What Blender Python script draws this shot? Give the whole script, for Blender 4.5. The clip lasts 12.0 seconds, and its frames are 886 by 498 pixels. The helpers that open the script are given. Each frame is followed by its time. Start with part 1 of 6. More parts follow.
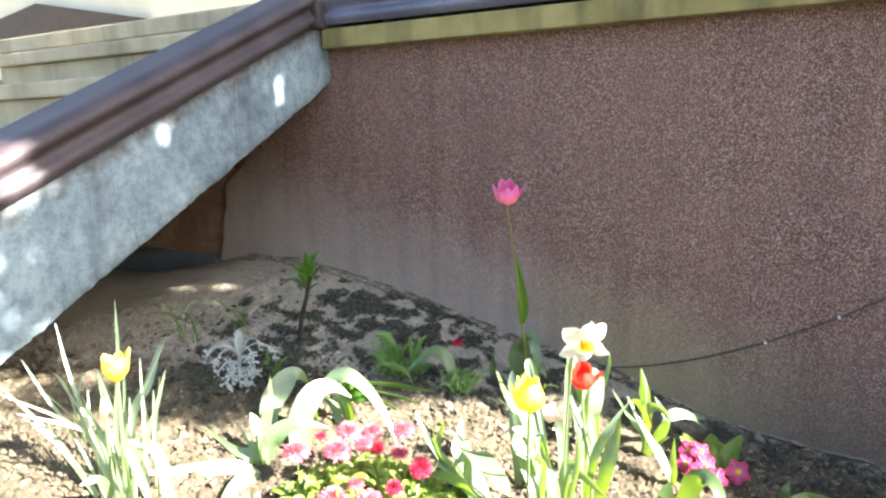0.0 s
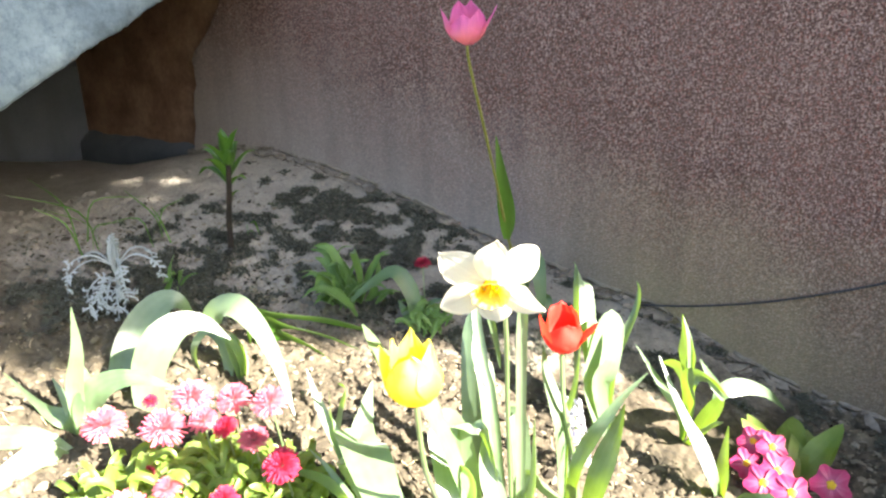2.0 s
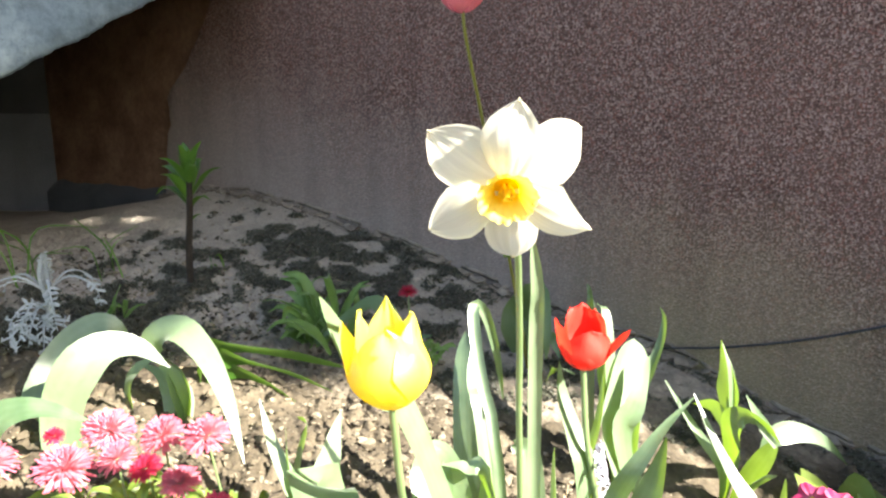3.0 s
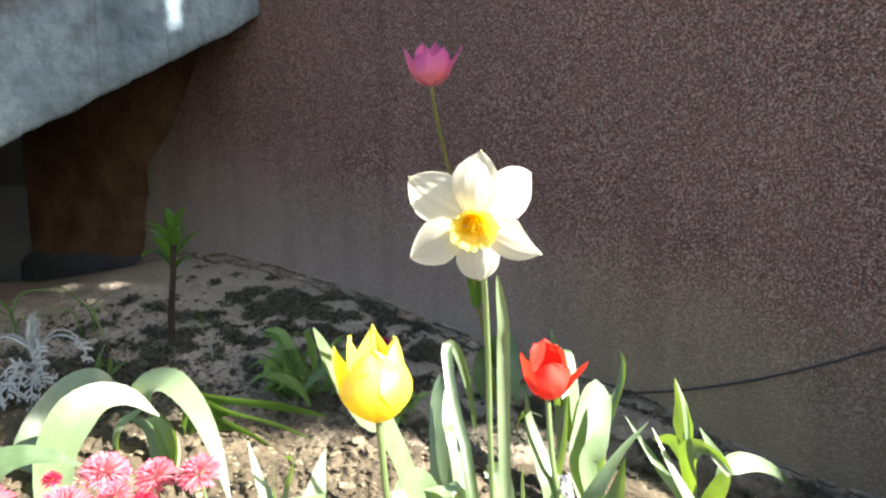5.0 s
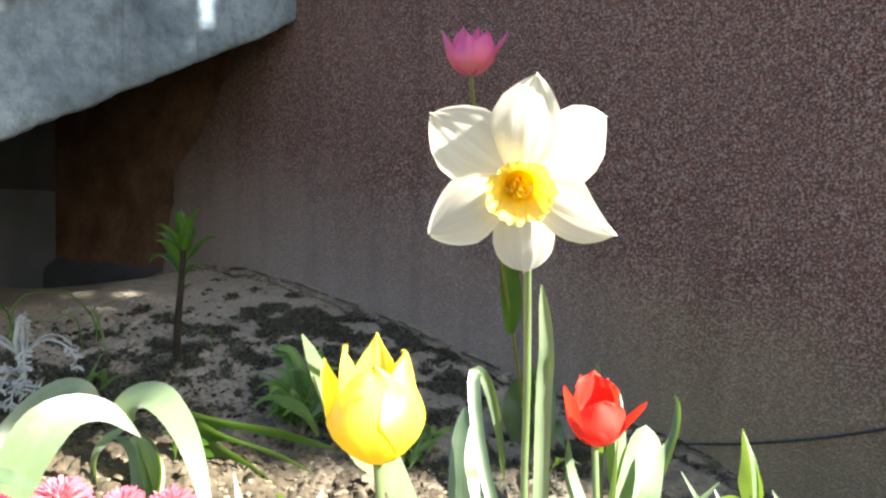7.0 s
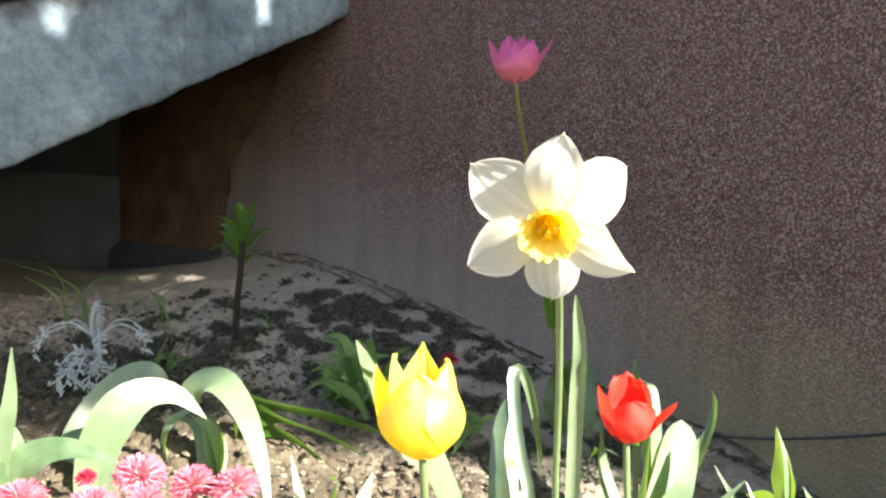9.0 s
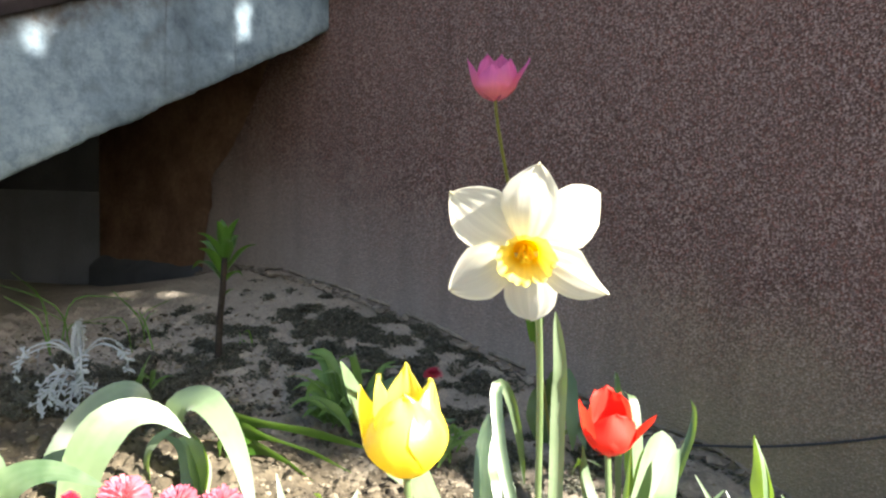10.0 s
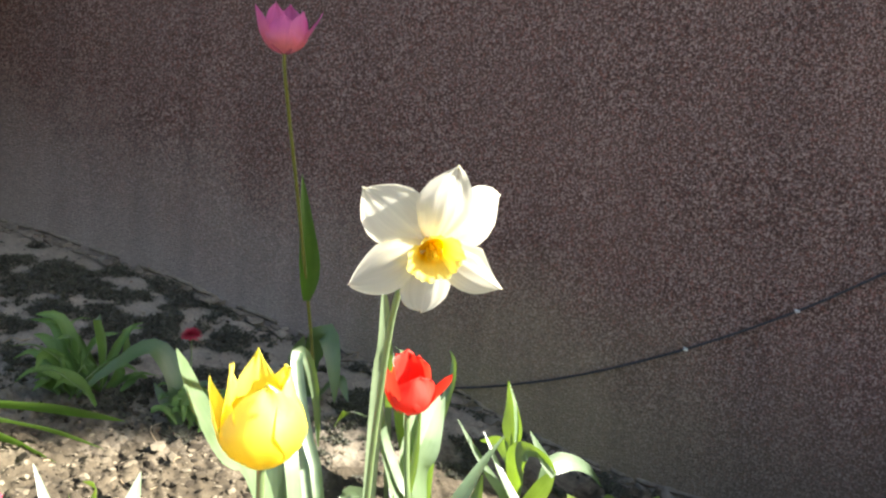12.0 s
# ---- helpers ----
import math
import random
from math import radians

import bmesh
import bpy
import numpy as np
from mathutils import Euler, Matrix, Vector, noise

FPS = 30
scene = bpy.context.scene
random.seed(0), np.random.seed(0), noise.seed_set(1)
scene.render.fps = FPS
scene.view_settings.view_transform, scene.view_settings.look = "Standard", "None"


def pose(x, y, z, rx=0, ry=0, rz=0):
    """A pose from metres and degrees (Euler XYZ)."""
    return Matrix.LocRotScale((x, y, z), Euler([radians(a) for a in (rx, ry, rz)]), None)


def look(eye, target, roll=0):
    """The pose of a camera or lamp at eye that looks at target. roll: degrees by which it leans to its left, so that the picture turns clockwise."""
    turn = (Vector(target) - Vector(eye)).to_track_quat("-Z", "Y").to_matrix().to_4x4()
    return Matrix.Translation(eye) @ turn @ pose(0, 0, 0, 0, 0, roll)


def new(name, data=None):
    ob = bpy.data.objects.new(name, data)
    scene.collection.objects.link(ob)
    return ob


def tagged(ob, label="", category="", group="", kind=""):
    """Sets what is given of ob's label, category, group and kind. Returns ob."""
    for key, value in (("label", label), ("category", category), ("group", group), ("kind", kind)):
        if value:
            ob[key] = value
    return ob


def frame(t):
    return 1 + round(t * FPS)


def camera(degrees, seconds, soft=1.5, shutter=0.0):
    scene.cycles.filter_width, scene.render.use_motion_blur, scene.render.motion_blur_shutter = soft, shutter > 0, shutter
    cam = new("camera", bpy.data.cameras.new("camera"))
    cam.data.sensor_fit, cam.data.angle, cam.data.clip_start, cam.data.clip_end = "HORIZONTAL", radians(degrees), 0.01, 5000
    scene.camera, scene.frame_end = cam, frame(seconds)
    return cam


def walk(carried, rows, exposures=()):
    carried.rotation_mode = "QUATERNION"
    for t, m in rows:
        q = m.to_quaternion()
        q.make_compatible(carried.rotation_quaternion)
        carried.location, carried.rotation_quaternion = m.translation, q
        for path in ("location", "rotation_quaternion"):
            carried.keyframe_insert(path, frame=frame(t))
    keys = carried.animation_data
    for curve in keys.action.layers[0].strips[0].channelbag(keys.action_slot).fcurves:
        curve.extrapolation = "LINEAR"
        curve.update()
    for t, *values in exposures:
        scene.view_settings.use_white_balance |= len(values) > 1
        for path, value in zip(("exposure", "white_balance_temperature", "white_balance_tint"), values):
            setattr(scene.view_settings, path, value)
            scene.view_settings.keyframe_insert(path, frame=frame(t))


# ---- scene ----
cam = camera(64.15, 12.0, soft=2.35)
PATH = [
    (0.0, (0.3933, -1.0368, 0.8287), (-0.1078, -0.1895, 0.6527), -1.28),
    (0.2, (0.4009, -0.9485, 0.7689), (-0.0945, -0.1013, 0.5769), 0.08),
    (0.5, (0.3787, -0.8395, 0.7476), (-0.0728, 0.0081, 0.4688), -2.38),
    (1.0, (0.3593, -0.6407, 0.7329), (-0.1035, 0.1888, 0.4203), -2.17),
    (1.2, (0.3541, -0.5526, 0.7314), (-0.1988, 0.2209, 0.4216), -3.07),
    (1.5, (0.3495, -0.4717, 0.7282), (-0.2391, 0.2769, 0.4231), -2.59),
    (2.0, (0.3135, -0.3846, 0.6555), (-0.2862, 0.3593, 0.3607), -1.77),
    (2.5, (0.2305, -0.2756, 0.5280), (-0.3711, 0.4949, 0.3174), -0.16),
    (3.0, (0.2142, -0.2667, 0.5039), (-0.3885, 0.5114, 0.3269), -0.97),
    (3.5, (0.2339, -0.2995, 0.5047), (-0.3487, 0.5099, 0.4305), -0.59),
    (3.7, (0.2528, -0.3153, 0.5019), (-0.3274, 0.4968, 0.4397), -0.04),
    (5.3, (0.2601, -0.3370, 0.4836), (-0.3188, 0.4737, 0.3968), -2.31),
    (5.5, (0.2357, -0.3116, 0.4737), (-0.3638, 0.4838, 0.3844), -1.44),
    (6.0, (0.1946, -0.2547, 0.4521), (-0.3898, 0.5567, 0.4662), -0.45),
    (6.5, (0.1811, -0.2404, 0.4518), (-0.3935, 0.5780, 0.4505), 0.51),
    (7.0, (0.1869, -0.2310, 0.4534), (-0.4268, 0.5580, 0.4207), 1.00),
    (7.5, (0.2015, -0.2473, 0.4735), (-0.4539, 0.5066, 0.4260), 2.52),
    (7.7, (0.2044, -0.2517, 0.4758), (-0.4579, 0.4954, 0.4196), 2.49),
    (9.3, (0.2192, -0.2631, 0.4828), (-0.4429, 0.4839, 0.4219), 1.09),
    (9.5, (0.2206, -0.2636, 0.4847), (-0.4394, 0.4854, 0.4277), 0.89),
    (10.0, (0.2240, -0.2696, 0.4886), (-0.4224, 0.4919, 0.4405), 0.83),
    (10.5, (0.1937, -0.2764, 0.4923), (-0.2781, 0.6040, 0.4442), 0.44),
    (11.0, (0.1660, -0.2829, 0.4900), (-0.1187, 0.6726, 0.4132), -0.07),
    (11.5, (0.1475, -0.2995, 0.5033), (-0.1136, 0.6599, 0.3968), 0.64),
    (12.0, (0.1366, -0.3148, 0.5124), (-0.1489, 0.6367, 0.3978), 4.13),
]
walk(cam, [(t, look(eye, target, roll)) for t, eye, target, roll in PATH],
     exposures=[(0.0, 3.28), (0.5, 3.37), (1.0, 3.38), (1.5, 3.32), (2.5, 3.0), (3.5, 2.55), (6.0, 2.46), (9.5, 2.46), (12.0, 2.28)])

scene.view_settings.use_white_balance = True
scene.view_settings.white_balance_temperature = 6870.0

# ---- world and sun ----
SUN_DIR = Vector((1.5, 0.13, 1.0)).normalized()
world = bpy.data.worlds.new("sky")
scene.world = world
world.use_nodes = True
wn = world.node_tree
bg = wn.nodes["Background"]
sky = wn.nodes.new("ShaderNodeTexSky")
sky.sky_type = "NISHITA"
sky.sun_disc = False
sky.air_density = 0.95
sky.dust_density = 1.6
sky.sun_elevation = math.asin(SUN_DIR.z)
sky.sun_rotation = math.atan2(SUN_DIR.x, SUN_DIR.y)
wn.links.new(sky.outputs[0], bg.inputs[0])
bg.inputs[1].default_value = 0.068
sun_data = bpy.data.lights.new("sun", "SUN")
sun_data.energy = 5.0
sun_data.angle = radians(0.55)
sun_data.color = (1.0, 0.96, 0.90)
sun = new("sun", sun_data)
sun.matrix_world = look((6, 2, 8), Vector((6, 2, 8)) - SUN_DIR)


# ---- material helpers ----
def mat(name, rough=0.6):
    m = bpy.data.materials.new(name)
    m.use_nodes = True
    p = m.node_tree.nodes["Principled BSDF"]
    p.inputs["Roughness"].default_value = rough
    return m, m.node_tree, p


def node(nt, kind, **sets):
    n = nt.nodes.new(kind)
    for k, v in sets.items():
        n.inputs[k.replace("_", " ")].default_value = v
    return n


def ramp(nt, src, stops):
    r = nt.nodes.new("ShaderNodeValToRGB")
    els = r.color_ramp.elements
    while len(els) < len(stops):
        els.new(0.5)
    for e, (pos, col) in zip(els, stops):
        e.position, e.color = pos, (*col, 1) if len(col) == 3 else col
    nt.links.new(src, r.inputs[0])
    return r.outputs[0]


def mix(nt, fac, a, b, blend="MIX"):
    n = nt.nodes.new("ShaderNodeMix")
    n.data_type, n.blend_type = "RGBA", blend
    for sock, val in ((n.inputs[0], fac), (n.inputs[6], a), (n.inputs[7], b)):
        if hasattr(val, "links"):
            nt.links.new(val, sock)
        else:
            sock.default_value = val if isinstance(val, float) else (*val, 1)
    return n.outputs[2]


def world_pos(nt):
    return nt.nodes.new("ShaderNodeNewGeometry").outputs["Position"]


def noise_tex(nt, scale, detail=4.0, vec=None, rough=0.55):
    n = node(nt, "ShaderNodeTexNoise", Scale=scale, Detail=detail, Roughness=rough)
    nt.links.new(vec if vec is not None else world_pos(nt), n.inputs["Vector"])
    return n.outputs[0]


def bump(nt, p, height, strength, dist):
    b = node(nt, "ShaderNodeBump", Strength=strength, Distance=dist)
    nt.links.new(height, b.inputs["Height"])
    nt.links.new(b.outputs[0], p.inputs["Normal"])
    return b


def thin_leaf(name, dark, light, glow, rough=0.38, glow_amount=0.35, veins=26.0, vary=0.35, full=0.95, wax=0.0):
    """Thin plant tissue: a glossy face, lengthwise veins, light passing through."""
    m, nt, p = mat(name, rough)
    uv = nt.nodes.new("ShaderNodeUVMap")
    sep = nt.nodes.new("ShaderNodeSeparateXYZ")
    nt.links.new(uv.outputs[0], sep.inputs[0])
    wave = nt.nodes.new("ShaderNodeMath")
    wave.operation = "MULTIPLY"
    wave.inputs[1].default_value = veins
    nt.links.new(sep.outputs[0], wave.inputs[0])
    sn = nt.nodes.new("ShaderNodeMath")
    sn.operation = "SINE"
    nt.links.new(wave.outputs[0], sn.inputs[0])
    blot = noise_tex(nt, 38.0, 4.0)
    info = nt.nodes.new("ShaderNodeObjectInfo")
    add = nt.nodes.new("ShaderNodeMath")
    add.operation = "MULTIPLY_ADD"
    add.inputs[1].default_value, add.inputs[2].default_value = 0.02, 0.0
    nt.links.new(sn.outputs[0], add.inputs[0])
    s1 = nt.nodes.new("ShaderNodeMath")
    s1.operation = "ADD"
    nt.links.new(add.outputs[0], s1.inputs[0])
    half = nt.nodes.new("ShaderNodeMath")
    half.operation = "MULTIPLY_ADD"
    half.inputs[1].default_value, half.inputs[2].default_value = 0.5, 0.22
    nt.links.new(blot, half.inputs[0])
    nt.links.new(half.outputs[0], s1.inputs[1])
    s2 = nt.nodes.new("ShaderNodeMath")
    s2.operation = "MULTIPLY_ADD"
    s2.inputs[1].default_value = vary
    nt.links.new(info.outputs["Random"], s2.inputs[0])
    nt.links.new(s1.outputs[0], s2.inputs[2])
    col = ramp(nt, s2.outputs[0], [(0.35, dark), (full, light)])
    nt.links.new(col, p.inputs["Base Color"])
    bump(nt, p, sn.outputs[0], 0.05, 0.0006)
    if wax:
        p.inputs["IOR"].default_value = wax
        p.inputs["Specular IOR Level"].default_value = 1.0
    p.inputs["Sheen Weight"].default_value = 0.3
    p.inputs["Sheen Roughness"].default_value = 0.35
    tr = nt.nodes.new("ShaderNodeBsdfTranslucent")
    nt.links.new(mix(nt, 0.85, col, glow), tr.inputs[0])
    ms = nt.nodes.new("ShaderNodeMixShader")
    ms.inputs[0].default_value = glow_amount
    out = nt.nodes["Material Output"]
    nt.links.new(p.outputs[0], ms.inputs[1])
    nt.links.new(tr.outputs[0], ms.inputs[2])
    nt.links.new(ms.outputs[0], out.inputs[0])
    return m


def petal_mat(name, base, tip, glow, rough=0.5, glow_amount=0.45, low=0.0, high=1.0, streaky=0.35):
    """Petal tissue, coloured along its length (UV y) with fine lengthwise streaks."""
    m, nt, p = mat(name, rough)
    uv = nt.nodes.new("ShaderNodeUVMap")
    sep = nt.nodes.new("ShaderNodeSeparateXYZ")
    nt.links.new(uv.outputs[0], sep.inputs[0])
    st = nt.nodes.new("ShaderNodeMapping")
    st.inputs["Scale"].default_value = (24, 1.5, 1)
    nt.links.new(uv.outputs[0], st.inputs[0])
    streak = noise_tex(nt, 1.0, 5.0, st.outputs[0])
    col = ramp(nt, sep.outputs[1], [(low, base), (high, tip)])
    col = mix(nt, streaky, col, ramp(nt, streak, [(0.3, (0.55, 0.55, 0.55)), (0.7, (1.25, 1.25, 1.25))]), "MULTIPLY")
    nt.links.new(col, p.inputs["Base Color"])
    bump(nt, p, streak, 0.15, 0.001)
    tr = nt.nodes.new("ShaderNodeBsdfTranslucent")
    nt.links.new(mix(nt, 0.5, col, glow), tr.inputs[0])
    ms = nt.nodes.new("ShaderNodeMixShader")
    ms.inputs[0].default_value = glow_amount
    nt.links.new(p.outputs[0], ms.inputs[1])
    nt.links.new(tr.outputs[0], ms.inputs[2])
    nt.links.new(ms.outputs[0], nt.nodes["Material Output"].inputs[0])
    return m


def rough_plain(name, stops, scale, rough=0.8, fine=120.0, depth=0.004, strength=0.5):
    m, nt, p = mat(name, rough)
    big = noise_tex(nt, scale, 6.0)
    small = noise_tex(nt, fine, 4.0)
    col = ramp(nt, big, stops)
    col = mix(nt, 0.5, col, ramp(nt, small, [(0.3, (0.6, 0.6, 0.6)), (0.7, (1.2, 1.2, 1.2))]), "MULTIPLY")
    nt.links.new(col, p.inputs["Base Color"])
    bump(nt, p, small, strength, depth)
    return m


# ---- materials ----
M_TULIP_LEAF = thin_leaf("tulip_leaf_green", (0.040, 0.096, 0.032), (0.180, 0.258, 0.138), (0.33, 0.54, 0.012), rough=0.46, glow_amount=0.32, wax=1.68, vary=0.26, full=0.70)
# darker copy of the tulip leaf for shaded plants: shade put into the colour
M_TULIP_LEAF_SHADED = thin_leaf("tulip_leaf_shaded_green", (0.026, 0.070, 0.016), (0.090, 0.155, 0.052), (0.24, 0.40, 0.010), rough=0.42, glow_amount=0.30, wax=1.5, vary=0.26, full=0.75)
M_NARROW_LEAF = thin_leaf("narcissus_leaf_green", (0.045, 0.100, 0.035), (0.17, 0.235, 0.125), (0.26, 0.42, 0.02), rough=0.48, veins=40.0, glow_amount=0.28, vary=0.3, full=0.75, wax=1.8)
M_WEED = thin_leaf("weed_green", (0.060, 0.140, 0.030), (0.195, 0.325, 0.095), (0.22, 0.40, 0.05), rough=0.5)
M_DAISY_LEAF = thin_leaf("daisy_leaf_green", (0.100, 0.175, 0.018), (0.330, 0.410, 0.110), (0.44, 0.58, 0.04), rough=0.45)
M_LILY_LEAF = thin_leaf("lily_leaf_green", (0.026, 0.085, 0.010), (0.095, 0.205, 0.026), (0.18, 0.36, 0.03), rough=0.32)
M_STEM = thin_leaf("stem_green", (0.10, 0.17, 0.050), (0.20, 0.27, 0.115), (0.36, 0.50, 0.10), rough=0.40, glow_amount=0.12, wax=1.8)
M_OLIVE_STEM = thin_leaf("olive_stem", (0.120, 0.130, 0.022), (0.22, 0.22, 0.050), (0.36, 0.38, 0.05), glow_amount=0.12)
M_DARK_STEM = rough_plain("lily_stem_brown", [(0.3, (0.016, 0.011, 0.009)), (0.7, (0.042, 0.030, 0.022))], 60.0)
M_SILVER = thin_leaf("silver_felt", (0.22, 0.245, 0.25), (0.44, 0.47, 0.475), (0.36, 0.39, 0.35), rough=0.85, glow_amount=0.15)
M_YELLOW = petal_mat("yellow_petal", (0.94, 0.66, 0.012), (0.97, 0.87, 0.17), (1.0, 0.86, 0.03), rough=0.30, glow_amount=0.5, low=0.05, high=0.8, streaky=0.15)
M_YELLOW.node_tree.nodes["Principled BSDF"].inputs["Specular IOR Level"].default_value = 0.9
M_RED = petal_mat("red_petal", (0.80, 0.26, 0.22), (0.82, 0.055, 0.035), (1.0, 0.08, 0.03), rough=0.6, low=0.0, high=0.28)
M_PURPLE = petal_mat("purple_petal", (0.88, 0.270, 0.270), (0.70, 0.155, 0.42), (0.78, 0.21, 0.42), low=0.2, high=0.75, streaky=0.25)
M_WHITE = petal_mat("white_tepal", (0.91, 0.86, 0.62), (0.93, 0.90, 0.74), (1.0, 0.96, 0.78), glow_amount=0.5, low=0.0, high=0.6, streaky=0.2)
M_BUD = petal_mat("pale_bud", (0.34, 0.44, 0.14), (0.80, 0.80, 0.48), (0.8, 0.85, 0.4), low=0.1, high=0.7)
M_CORONA = petal_mat("orange_corona", (0.92, 0.53, 0.0), (0.96, 0.83, 0.24), (1.0, 0.74, 0.02), low=0.25, high=1.0, streaky=0.3)
M_PINK = petal_mat("pink_ray", (0.80, 0.44, 0.46), (0.68, 0.150, 0.225), (0.84, 0.20, 0.28), glow_amount=0.35, low=0.15, streaky=0.1)
M_CRIMSON = petal_mat("crimson_ray", (0.58, 0.07, 0.13), (0.54, 0.030, 0.085), (0.68, 0.04, 0.08), glow_amount=0.35, streaky=0.15)
M_PRIM = petal_mat("magenta_petal", (0.56, 0.15, 0.27), (0.46, 0.032, 0.135), (0.60, 0.06, 0.20), glow_amount=0.35, low=0.1, high=0.6, streaky=0.2)
M_EYE = petal_mat("yellow_eye", (0.88, 0.60, 0.03), (0.90, 0.68, 0.06), (1.0, 0.8, 0.05), rough=0.5)
M_LILAC = petal_mat("pale_lilac_floret", (0.52, 0.50, 0.66), (0.74, 0.73, 0.80), (0.75, 0.74, 0.85), streaky=0.2)


def soil_material():
    m, nt, p = mat("soil", 0.95)
    pos = world_pos(nt)
    big = noise_tex(nt, 2.2, 5.0, pos)
    mid = noise_tex(nt, 17.0, 6.0, pos, 0.65)
    fine = noise_tex(nt, 160.0, 4.0, pos, 0.7)
    c = ramp(nt, mid, [(0.30, (0.021, 0.016, 0.009)), (0.5, (0.071, 0.056, 0.035)), (0.72, (0.174, 0.144, 0.098))])
    c = mix(nt, ramp(nt, big, [(0.35, (0, 0, 0)), (0.65, (0.3, 0.3, 0.3))]), c, (0.125, 0.103, 0.070))
    # the bank by the wall is sandy and washed pale, the dug bed darker
    sp = nt.nodes.new("ShaderNodeSeparateXYZ")
    nt.links.new(pos, sp.inputs[0])
    ln = nt.nodes.new("ShaderNodeMath")
    ln.operation = "MULTIPLY_ADD"
    ln.inputs[1].default_value = -0.31
    nt.links.new(sp.outputs[0], ln.inputs[0])
    half = nt.nodes.new("ShaderNodeMath")
    half.operation = "MULTIPLY"
    half.inputs[1].default_value = 0.5
    nt.links.new(sp.outputs[1], half.inputs[0])
    nt.links.new(half.outputs[0], ln.inputs[2])
    wob = nt.nodes.new("ShaderNodeMath")
    wob.operation = "MULTIPLY_ADD"
    wob.inputs[1].default_value = 0.22
    nt.links.new(mid, wob.inputs[0])
    nt.links.new(ln.outputs[0], wob.inputs[2])
    sandy = ramp(nt, wob.outputs[0], [(0.515, (0, 0, 0)), (0.64, (0.9, 0.9, 0.9))])
    fade = ramp(nt, sp.outputs[0], [(0.0, (1, 1, 1)), (0.16, (0.12, 0.12, 0.12))])
    sandy = mix(nt, 1.0, sandy, fade, "MULTIPLY")
    c = mix(nt, sandy, c, mix(nt, mid, (0.190, 0.168, 0.138), (0.41, 0.370, 0.310)))
    c = mix(nt, 0.6, c, ramp(nt, fine, [(0.3, (0.5, 0.5, 0.5)), (0.7, (1.25, 1.22, 1.18))]), "MULTIPLY")
    nt.links.new(c, p.inputs["Base Color"])
    s = nt.nodes.new("ShaderNodeMath")
    s.operation = "MULTIPLY_ADD"
    s.inputs[1].default_value = 0.35
    nt.links.new(fine, s.inputs[0])
    nt.links.new(mid, s.inputs[2])
    bump(nt, p, s.outputs[0], 0.8, 0.008)
    return m


